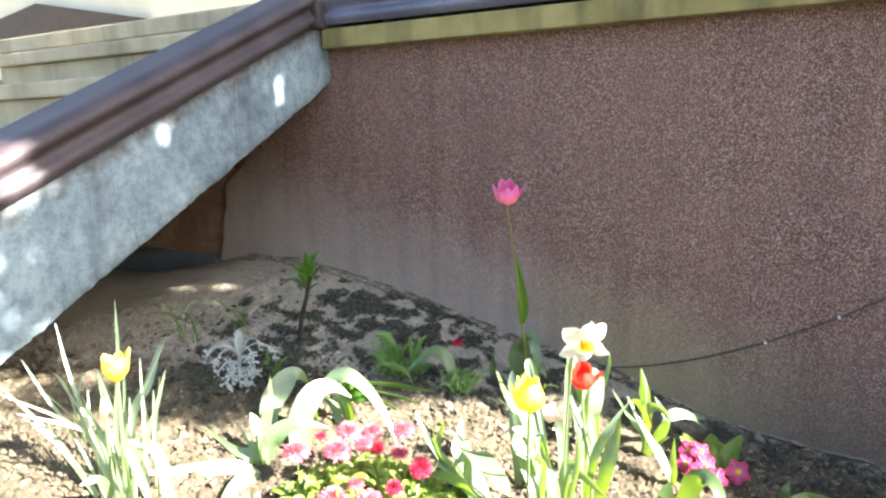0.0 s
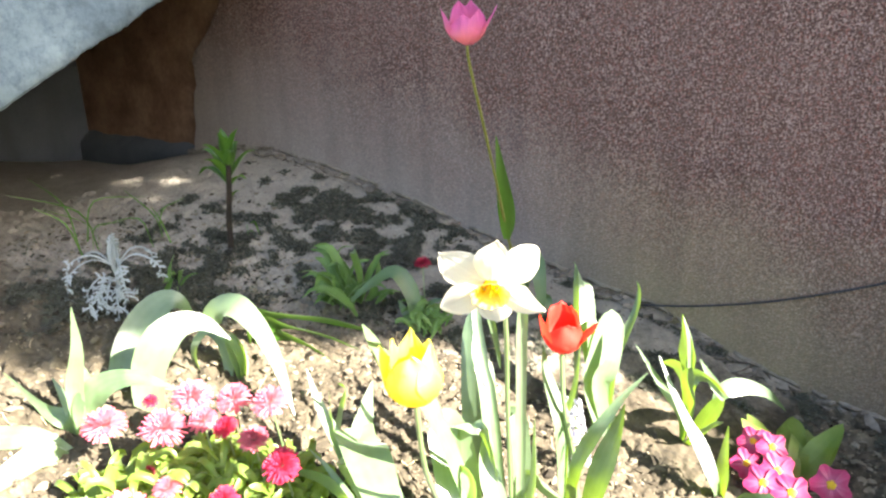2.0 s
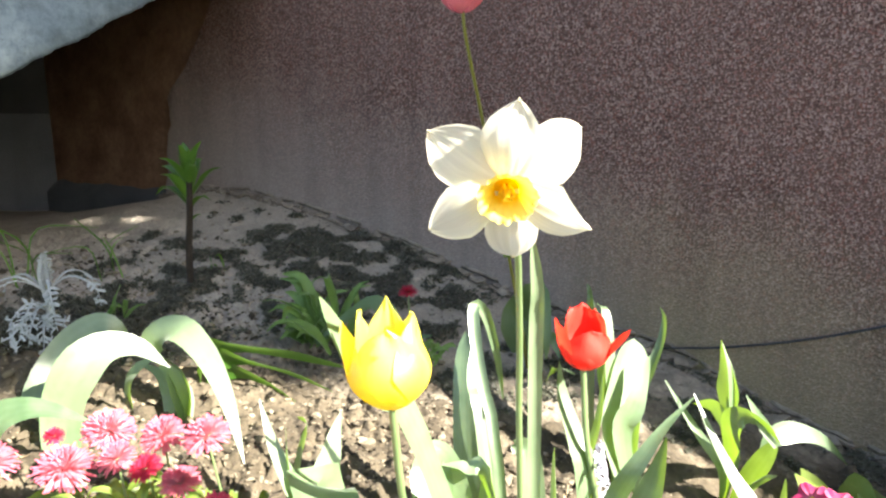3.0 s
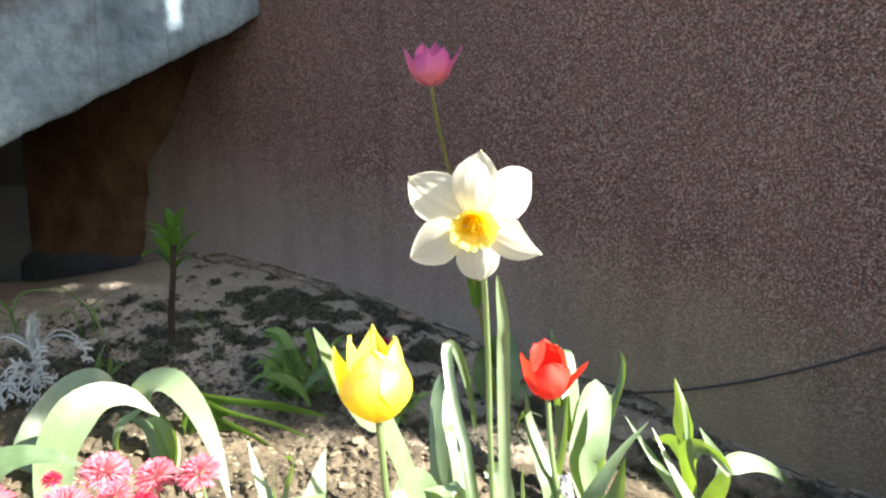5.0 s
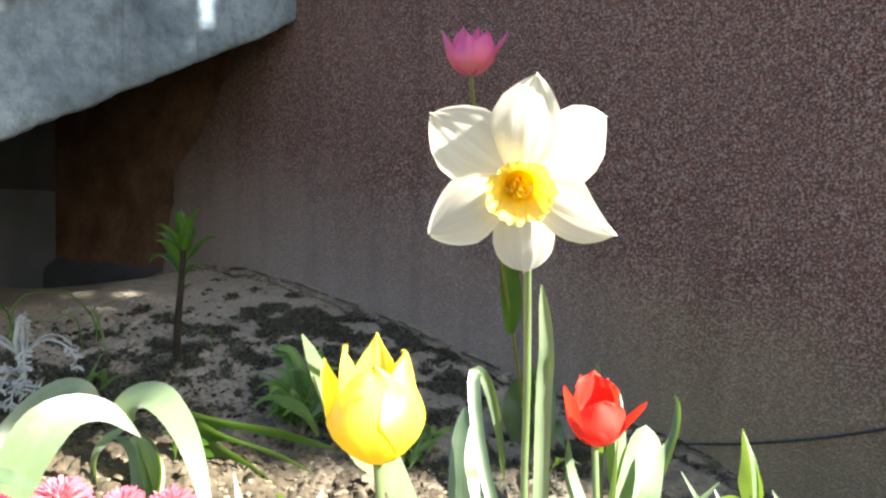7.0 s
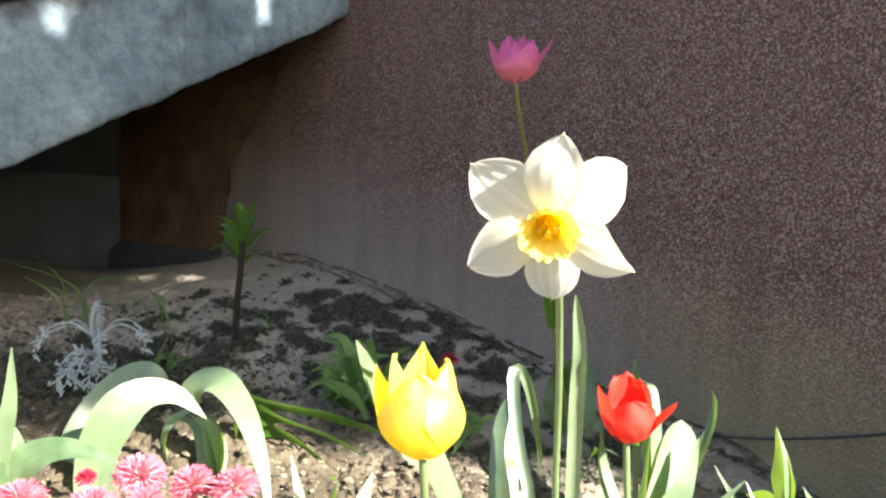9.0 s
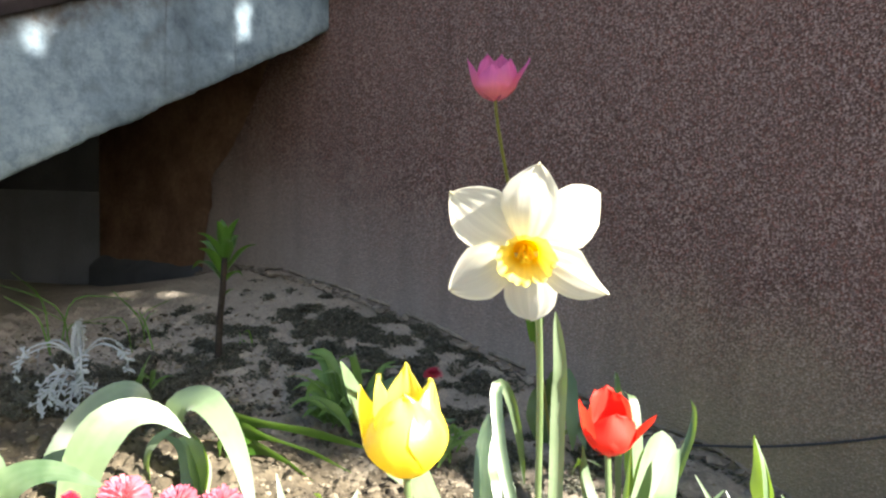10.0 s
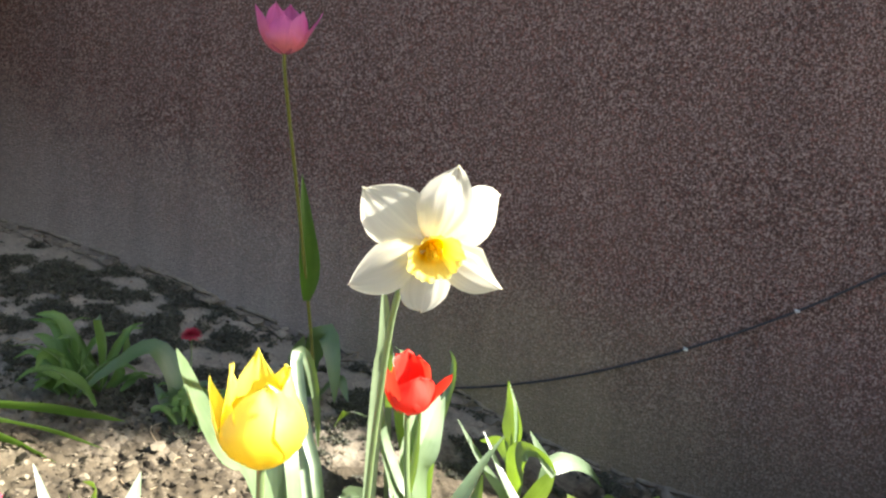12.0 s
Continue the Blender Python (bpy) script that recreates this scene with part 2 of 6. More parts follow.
def roughcast_material():
    """Brown-mauve thrown render: pale and dark grains, earth splashed up from the bed, drip marks."""
    m, nt, p = mat("roughcast_render", 0.92)
    pos = world_pos(nt)
    v = node(nt, "ShaderNodeTexVoronoi", Scale=260.0)
    nt.links.new(pos, v.inputs["Vector"])
    fine = noise_tex(nt, 270.0, 2.5, pos, 0.75)
    mid = noise_tex(nt, 120.0, 4.0, pos, 0.7)
    big = noise_tex(nt, 3.0, 5.0, pos)
    c = ramp(nt, fine, [(0.40, (0.050, 0.025, 0.0195)), (0.51, (0.138, 0.079, 0.065)), (0.60, (0.335, 0.245, 0.215))])
    grain = nt.nodes.new("ShaderNodeSeparateXYZ")
    nt.links.new(v.outputs["Color"], grain.inputs[0])
    c = mix(nt, ramp(nt, grain.outputs[0], [(0.74, (0, 0, 0)), (0.80, (0.4, 0.4, 0.4))]), c, (0.33, 0.248, 0.232))
    c = mix(nt, ramp(nt, grain.outputs[2], [(0.78, (0, 0, 0)), (0.84, (0.45, 0.45, 0.45))]), c, (0.20, 0.070, 0.050))
    c = mix(nt, ramp(nt, grain.outputs[1], [(0.66, (0, 0, 0)), (0.72, (0.6, 0.6, 0.6))]), c, (0.052, 0.027, 0.021))
    c = mix(nt, 0.35, c, ramp(nt, mid, [(0.3, (0.62, 0.58, 0.58)), (0.7, (1.3, 1.26, 1.26))]), "MULTIPLY")
    c = mix(nt, ramp(nt, big, [(0.5, (0, 0, 0)), (0.75, (0.18, 0.18, 0.18))]), c, (0.205, 0.108, 0.084))
    # splashed earth above the bed, higher to the left where the bank is
    sep = nt.nodes.new("ShaderNodeSeparateXYZ")
    nt.links.new(pos, sep.inputs[0])
    lift = nt.nodes.new("ShaderNodeMath")
    lift.operation = "MULTIPLY_ADD"
    lift.inputs[1].default_value = 0.25
    nt.links.new(sep.outputs[0], lift.inputs[0])
    nt.links.new(sep.outputs[2], lift.inputs[2])
    edge = noise_tex(nt, 7.0, 5.0, pos)
    add = nt.nodes.new("ShaderNodeMath")
    add.operation = "MULTIPLY_ADD"
    add.inputs[1].default_value = -0.22
    nt.links.new(edge, add.inputs[0])
    nt.links.new(lift.outputs[0], add.inputs[2])
    off = nt.nodes.new("ShaderNodeMath")
    off.operation = "ADD"
    off.inputs[1].default_value = 0.185
    nt.links.new(add.outputs[0], off.inputs[0])
    splash = ramp(nt, off.outputs[0], [(0.08, (0.72, 0.72, 0.72)), (0.44, (0, 0, 0))])
    along = nt.nodes.new("ShaderNodeMath")
    along.operation = "ADD"
    along.inputs[1].default_value = 1.0
    nt.links.new(sep.outputs[0], along.inputs[0])
    side = ramp(nt, sep.outputs[0], [(0.0, (1, 1, 1)), (0.30, (0.85, 0.85, 0.85))])
    c = mix(nt, mix(nt, 1.0, splash, side, "MULTIPLY"), c, mix(nt, ramp(nt, along.outputs[0], [(0.45, (0, 0, 0)), (0.78, (1, 1, 1))]), mix(nt, mid, (0.235, 0.206, 0.186), (0.385, 0.342, 0.315)), mix(nt, ramp(nt, sep.outputs[0], [(0.05, (0, 0, 0)), (0.35, (1, 1, 1))]), mix(nt, mid, (0.215, 0.180, 0.112), (0.345, 0.295, 0.190)), mix(nt, mid, (0.115, 0.094, 0.064), (0.200, 0.168, 0.118)))))
    # vertical drip marks
    mp = nt.nodes.new("ShaderNodeMapping")
    mp.inputs["Scale"].default_value = (14.0, 1.0, 0.8)
    nt.links.new(pos, mp.inputs[0])
    drip = noise_tex(nt, 1.0, 3.0, mp.outputs[0])
    c = mix(nt, 0.35, c, ramp(nt, drip, [(0.35, (0.7, 0.7, 0.72)), (0.55, (1.06, 1.06, 1.06))]), "MULTIPLY")
    nt.links.new(c, p.inputs["Base Color"])
    s = nt.nodes.new("ShaderNodeMath")
    s.operation = "ADD"
    nt.links.new(fine, s.inputs[0])
    nt.links.new(v.outputs["Distance"], s.inputs[1])
    bump(nt, p, s.outputs[0], 0.4, 0.004)
    return m


def concrete_material(name, lo, hi, stain, streaks=True, slab=False):
    m, nt, p = mat(name, 0.9)
    pos = world_pos(nt)
    big = noise_tex(nt, 5.0, 6.0, pos)
    fine = noise_tex(nt, 130.0, 4.0, pos, 0.7)
    pits = node(nt, "ShaderNodeTexVoronoi", Scale=60.0)
    nt.links.new(pos, pits.inputs["Vector"])
    c = ramp(nt, big, [(0.3, lo), (0.7, hi)])
    c = mix(nt, 0.4, c, ramp(nt, fine, [(0.3, (0.7, 0.7, 0.7)), (0.7, (1.15, 1.15, 1.15))]), "MULTIPLY")
    if streaks:
        mp = nt.nodes.new("ShaderNodeMapping")
        mp.inputs["Scale"].default_value = (9.0, 9.0, 1.2)
        nt.links.new(pos, mp.inputs[0])
        st = noise_tex(nt, 1.0, 5.0, mp.outputs[0])
        c = mix(nt, ramp(nt, st, [(0.50, (0, 0, 0)), (0.72, (0.8, 0.8, 0.8))]), c, stain)
    if slab:
        blotch = noise_tex(nt, 28.0, 6.0, pos, 0.72)
        c = mix(nt, 0.7, c, ramp(nt, blotch, [(0.36, (0.50, 0.55, 0.60)), (0.58, (1.15, 1.15, 1.15))]), "MULTIPLY")
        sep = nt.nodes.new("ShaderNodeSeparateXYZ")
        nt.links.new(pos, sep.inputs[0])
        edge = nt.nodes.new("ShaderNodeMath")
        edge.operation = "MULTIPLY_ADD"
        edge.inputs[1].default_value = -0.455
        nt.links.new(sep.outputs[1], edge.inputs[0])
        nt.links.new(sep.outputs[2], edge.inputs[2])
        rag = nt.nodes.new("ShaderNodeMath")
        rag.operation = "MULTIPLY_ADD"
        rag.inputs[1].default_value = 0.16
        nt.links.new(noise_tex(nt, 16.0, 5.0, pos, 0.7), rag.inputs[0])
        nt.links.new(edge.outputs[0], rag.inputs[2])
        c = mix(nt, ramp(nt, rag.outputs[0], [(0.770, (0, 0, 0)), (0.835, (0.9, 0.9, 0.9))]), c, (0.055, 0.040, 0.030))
        skew = nt.nodes.new("ShaderNodeMapping")
        skew.inputs["Rotation"].default_value = (0.95, 0.0, 0.0)
        skew.inputs["Scale"].default_value = (1.0, 4.5, 1.3)
        nt.links.new(pos, skew.inputs[0])
        cr = node(nt, "ShaderNodeTexVoronoi", Scale=1.6)
        cr.feature = "DISTANCE_TO_EDGE"
        nt.links.new(skew.outputs[0], cr.inputs["Vector"])
        line = ramp(nt, cr.outputs["Distance"], [(0.006, (1, 1, 1)), (0.022, (0, 0, 0))])
        keep = ramp(nt, noise_tex(nt, 4.5, 3.0, pos), [(0.57, (0, 0, 0)), (0.66, (0.5, 0.5, 0.5))])
        c = mix(nt, mix(nt, 1.0, line, keep, "MULTIPLY"), c, (0.05, 0.055, 0.06))
    dots = ramp(nt, pits.outputs["Distance"], [(0.05, (0.5, 0.5, 0.5)), (0.12, (1, 1, 1))])
    c = mix(nt, 0.6, c, dots, "MULTIPLY")
    nt.links.new(c, p.inputs["Base Color"])
    bump(nt, p, fine, 0.45, 0.004)
    return m


M_SOIL = soil_material()
def clod_material():
    m, nt, p = mat("dry_clod", 0.95)
    geo = nt.nodes.new("ShaderNodeNewGeometry")
    fine = noise_tex(nt, 260.0, 4.0, geo.outputs["Position"], 0.7)
    c = ramp(nt, geo.outputs["Random Per Island"], [(0.0, (0.026, 0.019, 0.011)), (0.45, (0.086, 0.069, 0.045)), (1.0, (0.275, 0.234, 0.167))])
    c = mix(nt, 0.5, c, ramp(nt, fine, [(0.3, (0.6, 0.6, 0.6)), (0.7, (1.2, 1.2, 1.2))]), "MULTIPLY")
    nt.links.new(c, p.inputs["Base Color"])
    bump(nt, p, fine, 0.6, 0.003)
    return m


M_CLOD = clod_material()
M_RENDER = roughcast_material()
M_BARE = rough_plain("bare_brown_masonry", [(0.3, (0.125, 0.066, 0.040)), (0.5, (0.205, 0.116, 0.072)), (0.7, (0.28, 0.172, 0.112))], 7.0, 0.95, 60.0, 0.006, 0.6)
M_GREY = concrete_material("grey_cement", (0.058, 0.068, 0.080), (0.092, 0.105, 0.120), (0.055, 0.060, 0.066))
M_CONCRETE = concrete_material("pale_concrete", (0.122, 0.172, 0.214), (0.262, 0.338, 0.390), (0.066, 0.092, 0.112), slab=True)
M_STEP = concrete_material("cream_step", (0.265, 0.240, 0.165), (0.400, 0.365, 0.265), (0.150, 0.140, 0.105))
M_MOSSY = concrete_material("mossy_concrete_edge", (0.145, 0.128, 0.043), (0.281, 0.246, 0.102), (0.051, 0.051, 0.025))
M_COPING = rough_plain("weathered_maroon_paint", [(0.3, (0.030, 0.023, 0.029)), (0.7, (0.060, 0.046, 0.053))], 8.0, 0.62, 90.0, 0.002, 0.25)
M_GUTTER = rough_plain("slate_blue_paint", [(0.3, (0.080, 0.088, 0.128)), (0.7, (0.136, 0.144, 0.200))], 8.0, 0.4, 90.0, 0.002, 0.25)
M_HOUSE = rough_plain("cream_house_plaster", [(0.3, (0.480, 0.480, 0.400)), (0.7, (0.560, 0.560, 0.480))], 3.0, 0.9)
M_DARKWOOD = rough_plain("dark_brown_board", [(0.3, (0.03, 0.02, 0.016)), (0.7, (0.05, 0.035, 0.028))], 12.0, 0.7)
M_WIRE = rough_plain("black_cable", [(0.3, (0.02, 0.02, 0.025)), (0.7, (0.04, 0.04, 0.045))], 40.0, 0.5)
M_CLIP = rough_plain("white_clip", [(0.3, (0.65, 0.65, 0.63)), (0.7, (0.75, 0.75, 0.73))], 40.0, 0.5)
M_MOSS = thin_leaf("dark_moss", (0.034, 0.037, 0.024), (0.090, 0.090, 0.060), (0.060, 0.070, 0.025), rough=0.95, glow_amount=0.1)
M_FLAKE = rough_plain("render_flake", [(0.3, (0.112, 0.092, 0.072)), (0.7, (0.240, 0.208, 0.168))], 30.0, 0.95)
M_STRAW = rough_plain("dry_straw", [(0.3, (0.26, 0.19, 0.11)), (0.7, (0.48, 0.38, 0.24))], 30.0, 0.8)
M_BARK = rough_plain("bark", [(0.3, (0.07, 0.05, 0.035)), (0.7, (0.16, 0.12, 0.09))], 14.0, 0.95)
M_TREELEAF = thin_leaf("tree_leaf", (0.05, 0.12, 0.03), (0.10, 0.20, 0.05), (0.2, 0.4, 0.06))


# ---- mesh helpers ----
def link_mesh(name, bm, material, parent=None, label="", smooth=True):
    me = bpy.data.meshes.new(name)
    bm.to_mesh(me)
    bm.free()
    me.materials.append(material)
    if smooth:
        for f in me.polygons:
            f.use_smooth = True
    ob = new(name, me)
    if parent is not None:
        ob.parent = parent
        ob.matrix_parent_inverse = Matrix.Translation(-parent.location)
    if label:
        tagged(ob, label)
    return ob


def part(name, bm, material, parent, label="", smooth=True):
    return link_mesh(name, bm, material, parent, label, smooth)


def thing(name, at, label, category, group="", kind=""):
    ob = new(name)
    ob.empty_display_size = 0.02
    ob.location = at
    return tagged(ob, label, category, group, kind)


def spline(ctrl, n):
    """Points along a smooth curve through the control points."""
    c = [Vector(p) for p in ctrl]
    c = [c[0] * 2 - c[1]] + c + [c[-1] * 2 - c[-2]]
    out = []
    for k in range(n + 1):
        s = k / n * (len(c) - 3)
        i = min(int(s), len(c) - 4)
        u = s - i
        a, b, d, e = c[i:i + 4]
        out.append(0.5 * ((2 * b) + (d - a) * u + (2 * a - 5 * b + 4 * d - e) * u * u + (3 * b - a - 3 * d + e) * u ** 3))
    return out


def add_grid(bm, rows):
    """Faces between rows of points, with UV (across, along)."""
    uv = bm.loops.layers.uv.verify()
    vs = [[bm.verts.new(p) for p in r] for r in rows]
    n, m = len(vs), len(vs[0])
    for i in range(n - 1):
        for j in range(m - 1):
            f = bm.faces.new((vs[i][j], vs[i][j + 1], vs[i + 1][j + 1], vs[i + 1][j]))
            f.smooth = True
            for lp, (a, b) in zip(f.loops, ((i, j), (i, j + 1), (i + 1, j + 1), (i + 1, j))):
                lp[uv].uv = (b / (m - 1), a / (n - 1))


def blade(bm, ctrl, width, rng, fold=0.07, steps=16, hint=(0.32, -0.55, 0.78), root=0.45, point=2.2, wave=0.06, turn=0.6, strap=False, upright=True, end=None):
    """A strap leaf along a curve: narrow root, broad middle, pointed tip, channelled, with wavy margins."""
    pts = spline(ctrl, steps)
    h = Vector(hint) + Vector((rng.uniform(-1, 1), rng.uniform(-1, 1), rng.uniform(-0.5, 0.5))) * turn
    rise = pts[-1] - pts[0]
    if upright and abs(rise.z) > 0.72 * rise.length:
        h = Matrix.Rotation(rng.uniform(-1.25, 1.0), 3, "Z") @ Vector((0.50, -0.85, 0.22))
    twist = rng.uniform(-1.6, 1.6) * turn
    ph, rows = rng.uniform(0, 6), []
    for k, p in enumerate(pts):
        t = (pts[min(k + 1, steps)] - pts[max(k - 1, 0)]).normalized()
        side = t.cross(h.lerp(Vector(end), min(max(k / steps * 4 - 1, 0), 1)) if end else h)
        side = side.normalized() if side.length > 0.05 else t.orthogonal().normalized()
        u = k / steps
        side = Matrix.Rotation(twist * (u - 0.3), 3, t) @ side
        nrm = side.cross(t).normalized()
        if strap:
            w = width * 0.5 * (root + (1 - root) * math.sin(math.pi * min(u / 0.9, 0.5))) * max(1 - u ** (point * 2.2), 0.0) ** 0.7
        else:
            w = width * 0.5 * (root + (1 - root) * math.sin(math.pi * min(u / 0.84, 0.5))) * min(1.0, 1.55 * (1 - u) ** 0.8)
        w = max(w, 0.0006)
        row = []
        for j in range(5):
            v = j / 2 - 1
            rip = wave * w * math.sin(ph + u * 11 + v * 2) * abs(v)
            row.append(p + side * (w * v) + nrm * (fold * w * (abs(v) ** 1.4) * 2 + rip))
        rows.append(row)
    add_grid(bm, rows)


def tube(bm, ctrl, r0, r1, steps=12, sides=8):
    pts = spline(ctrl, steps)
    rows = []
    for k, p in enumerate(pts):
        t = (pts[min(k + 1, steps)] - pts[max(k - 1, 0)]).normalized()
        a = t.cross(Vector((0.3, 0.9, 0.1))).normalized()
        b = t.cross(a)
        r = r0 + (r1 - r0) * k / steps
        rows.append([p + a * (r * math.cos(2 * math.pi * j / sides)) + b * (r * math.sin(2 * math.pi * j / sides)) for j in range(sides + 1)])
    add_grid(bm, rows)
    bmesh.ops.remove_doubles(bm, verts=bm.verts, dist=1e-6)


def box(bm, lo, hi, bevel=0.0):
    r = bmesh.ops.create_cube(bm, size=1.0)
    for v in r["verts"]:
        v.co = Vector([lo[i] + (v.co[i] + 0.5) * (hi[i] - lo[i]) for i in range(3)])
    if bevel:
        es = list({e for v in r["verts"] for e in v.link_edges})
        bmesh.ops.bevel(bm, geom=es, offset=bevel, segments=2, affect="EDGES", profile=0.6)


def interp(x, xs, ys):
    return float(np.interp(x, xs, ys))


def ground_z(x, y):
    """Height of the bed: it falls to the right, with a bank of earth along the wall."""
    a = interp(x, (-3, -2, -1.25, -.97, -.65, -.4, -.1, .1, .35, 1, 3), (.27, .25, .2, .165, .1, .04, -.03, -.07, -.1, -.15, -.18))
    b = interp(x, (-3, -2.3, -1.92, -1.68, -1.45, -1.15, -.86, -.52, -.2, .03, .24, .5, 1, 3), (.19, .20, .275, .31, .31, .27, .215, .125, .065, -.02, -.06, -.08, -.1, -.15))
    s = min(max((y - .4) / .585, 0), 1)
    s = s * s * (3 - 2 * s)
    far = min(max((max(abs(x) - 3, -1 - y, 0)) / 2, 0), 1)
    return (a + (b - a) * s) * (1 - far)


def soil_bump(x, y):
    """Lumps and crumbs of the dug soil above its smooth level; the bank is smoother."""
    p = Vector((x, y, 0))
    bank = min(max((y - 0.45) / 0.3, 0), 1) * min(max((0.2 - x) / 0.4, 0), 1)
    lump = noise.fractal(p * 9.0, 1.0, 2.0, 3) * 0.012
    crumb = abs(noise.noise(p * 40.0)) * 0.018 + abs(noise.noise(p * 85.0)) * 0.013 + noise.noise(p * 125.0) * 0.004
    near = min(max((y + 0.6) / 0.1, 0), 1) * min(max((0.8 - x) / 0.1, 0), 1) * min(max((x + 1.8) / 0.1, 0), 1)
    return (lump * (1 - 0.3 * bank) + crumb * (1 - 0.72 * bank)) * near - 0.005


def frame_of(axis):
    """Two directions square to an axis."""
    z = Vector(axis).normalized()
    x = Vector((0.82, 0.57, 0.0))
    x = (x - z * x.dot(z)).normalized()
    return x, z.cross(x), z


# ---- the ground: one sheet from the bed to the horizon ----
def spread(lo, hi, step, far):
    xs = list(np.arange(lo, hi + 1e-6, step))
    s, a, b = step, lo, hi
    left, right = [], []
    while b < far:
        s *= 1.35
        a, b = a - s, b + s
        left.append(a)
        right.append(b)
    return left[::-1] + xs + right


def make_ground():
    xs = spread(-1.7, 0.7, 0.004, 900.0)
    ys = [y for y in spread(-0.5, 0.985, 0.004, 900.0) if y < 0.99] + [1.3, 3.0, 12.0, 60.0, 300.0, 900.0]
    verts, faces = [], []
    for y in ys:
        for x in xs:
            z = ground_z(x, min(y, 0.985))
            if abs(x) < 4 and -3 < y < 1.0:
                z += soil_bump(x, y)
            if y > 1.0:
                z = 0.2 if y < 2 else z
            verts.append((x, y, z))
    n = len(xs)
    for j in range(len(ys) - 1):
        for i in range(n - 1):
            k = j * n + i
            faces.append((k, k + 1, k + n + 1, k + n))
    me = bpy.data.meshes.new("ground")
    me.from_pydata(verts, [], faces)
    me.materials.append(M_SOIL)
    for f in me.polygons:
        f.use_smooth = True
    return tagged(new("ground", me), "dry crumbly pale brown garden soil rising to a bank", "soil", kind="structure")


make_ground()


# ---- wall, stairs and what stands behind them ----
def render_edge_x(z):
    """Ragged end of the render under the stairs."""
    return interp(z, (0.2, 0.45, 0.60, 0.70, 0.82, 0.95), (-1.90, -1.86, -1.82, -1.70, -1.60, -1.52)) + 0.03 * noise.noise(Vector((z * 9, 3, 0))) + 0.018 * noise.noise(Vector((z * 37, 5, 0)))


def make_wall():
    core = bmesh.new()
    box(core, (-3.4, 1.003, -0.6), (3.6, 1.25, 1.09))
    wall = tagged(link_mesh("wall_north", core, M_BARE, smooth=False), "low garden wall of bare brown masonry", "wall", kind="structure")
    bm = bmesh.new()
    zs = [-0.5 + 1.592 * k / 60 for k in range(61)]
    rows = []
    for z in zs:
        x0 = render_edge_x(z)
        row = [(x0 + 0.004, 1.0035, z), (x0, 0.993, z)]
        for k in range(90):
            x = x0 + 0.012 + (3.6 - x0) * (k / 89) ** 1.6
            row.append((x, 0.985 + 0.003 * noise.noise(Vector((x * 5, z * 5, 1))), z))
        rows.append(row)
    add_grid(bm, rows)
    tagged(part("roughcast_coat", bm, M_RENDER, wall), "rough mauve-brown thrown render with earth splashed along its foot")
    edge = bmesh.new()
    box(edge, (-1.232, 0.925, 1.0865), (3.6, 1.25, 1.152), 0.006)
    part("concrete_edge", edge, M_MOSSY, wall, "mossy yellow-brown concrete edge under the cap", False)


make_wall()


def ridge_profile(h, d):
    """Outline of a ribbed cap: two rounded ridges on its face and a flat top (out, up)."""
    out = []
    for c in (0.0, 0.5):
        for k in range(7):
            a = k / 6
            out.append((d * (0.55 + 0.45 * math.sin(math.pi * a)), h * (c + 0.06 + 0.40 * a)))
    out.append((0.0, h * 0.98))
    return out


# Added wall out of view: blocks sun and bounce light on the right.
def make_shade_wall():
    bm = bmesh.new()
    box(bm, (1.00, -1.4, -0.5), (1.20, 0.98, 0.30), 0.006)
    tagged(link_mesh("unseen_shade_wall", bm, M_RENDER, smooth=False), "unseen low rough-rendered wall added to shade the right of the bed", "wall", kind="structure")


make_shade_wall()


def make_footing():
    bm = bmesh.new()
    rows = []
    for k in range(41):
        x = -2.70 + 0.86 * k / 40
        t = 0.292 + 0.012 * noise.noise(Vector((x * 9, 0, 3))) - 0.05 * max(0, x + 2.0)
        rows.append([(x, 1.004, t + 0.012), (x, 0.985, t), (x, 0.958 + 0.01 * noise.noise(Vector((x * 7, 5, 3))), t - 0.03), (x, 0.95, 0.05)])
    add_grid(bm, rows)
    tagged(link_mesh("footing", bm, M_GREY), "dark grey cement footing under the bare masonry", "footing", kind="structure")


make_footing()


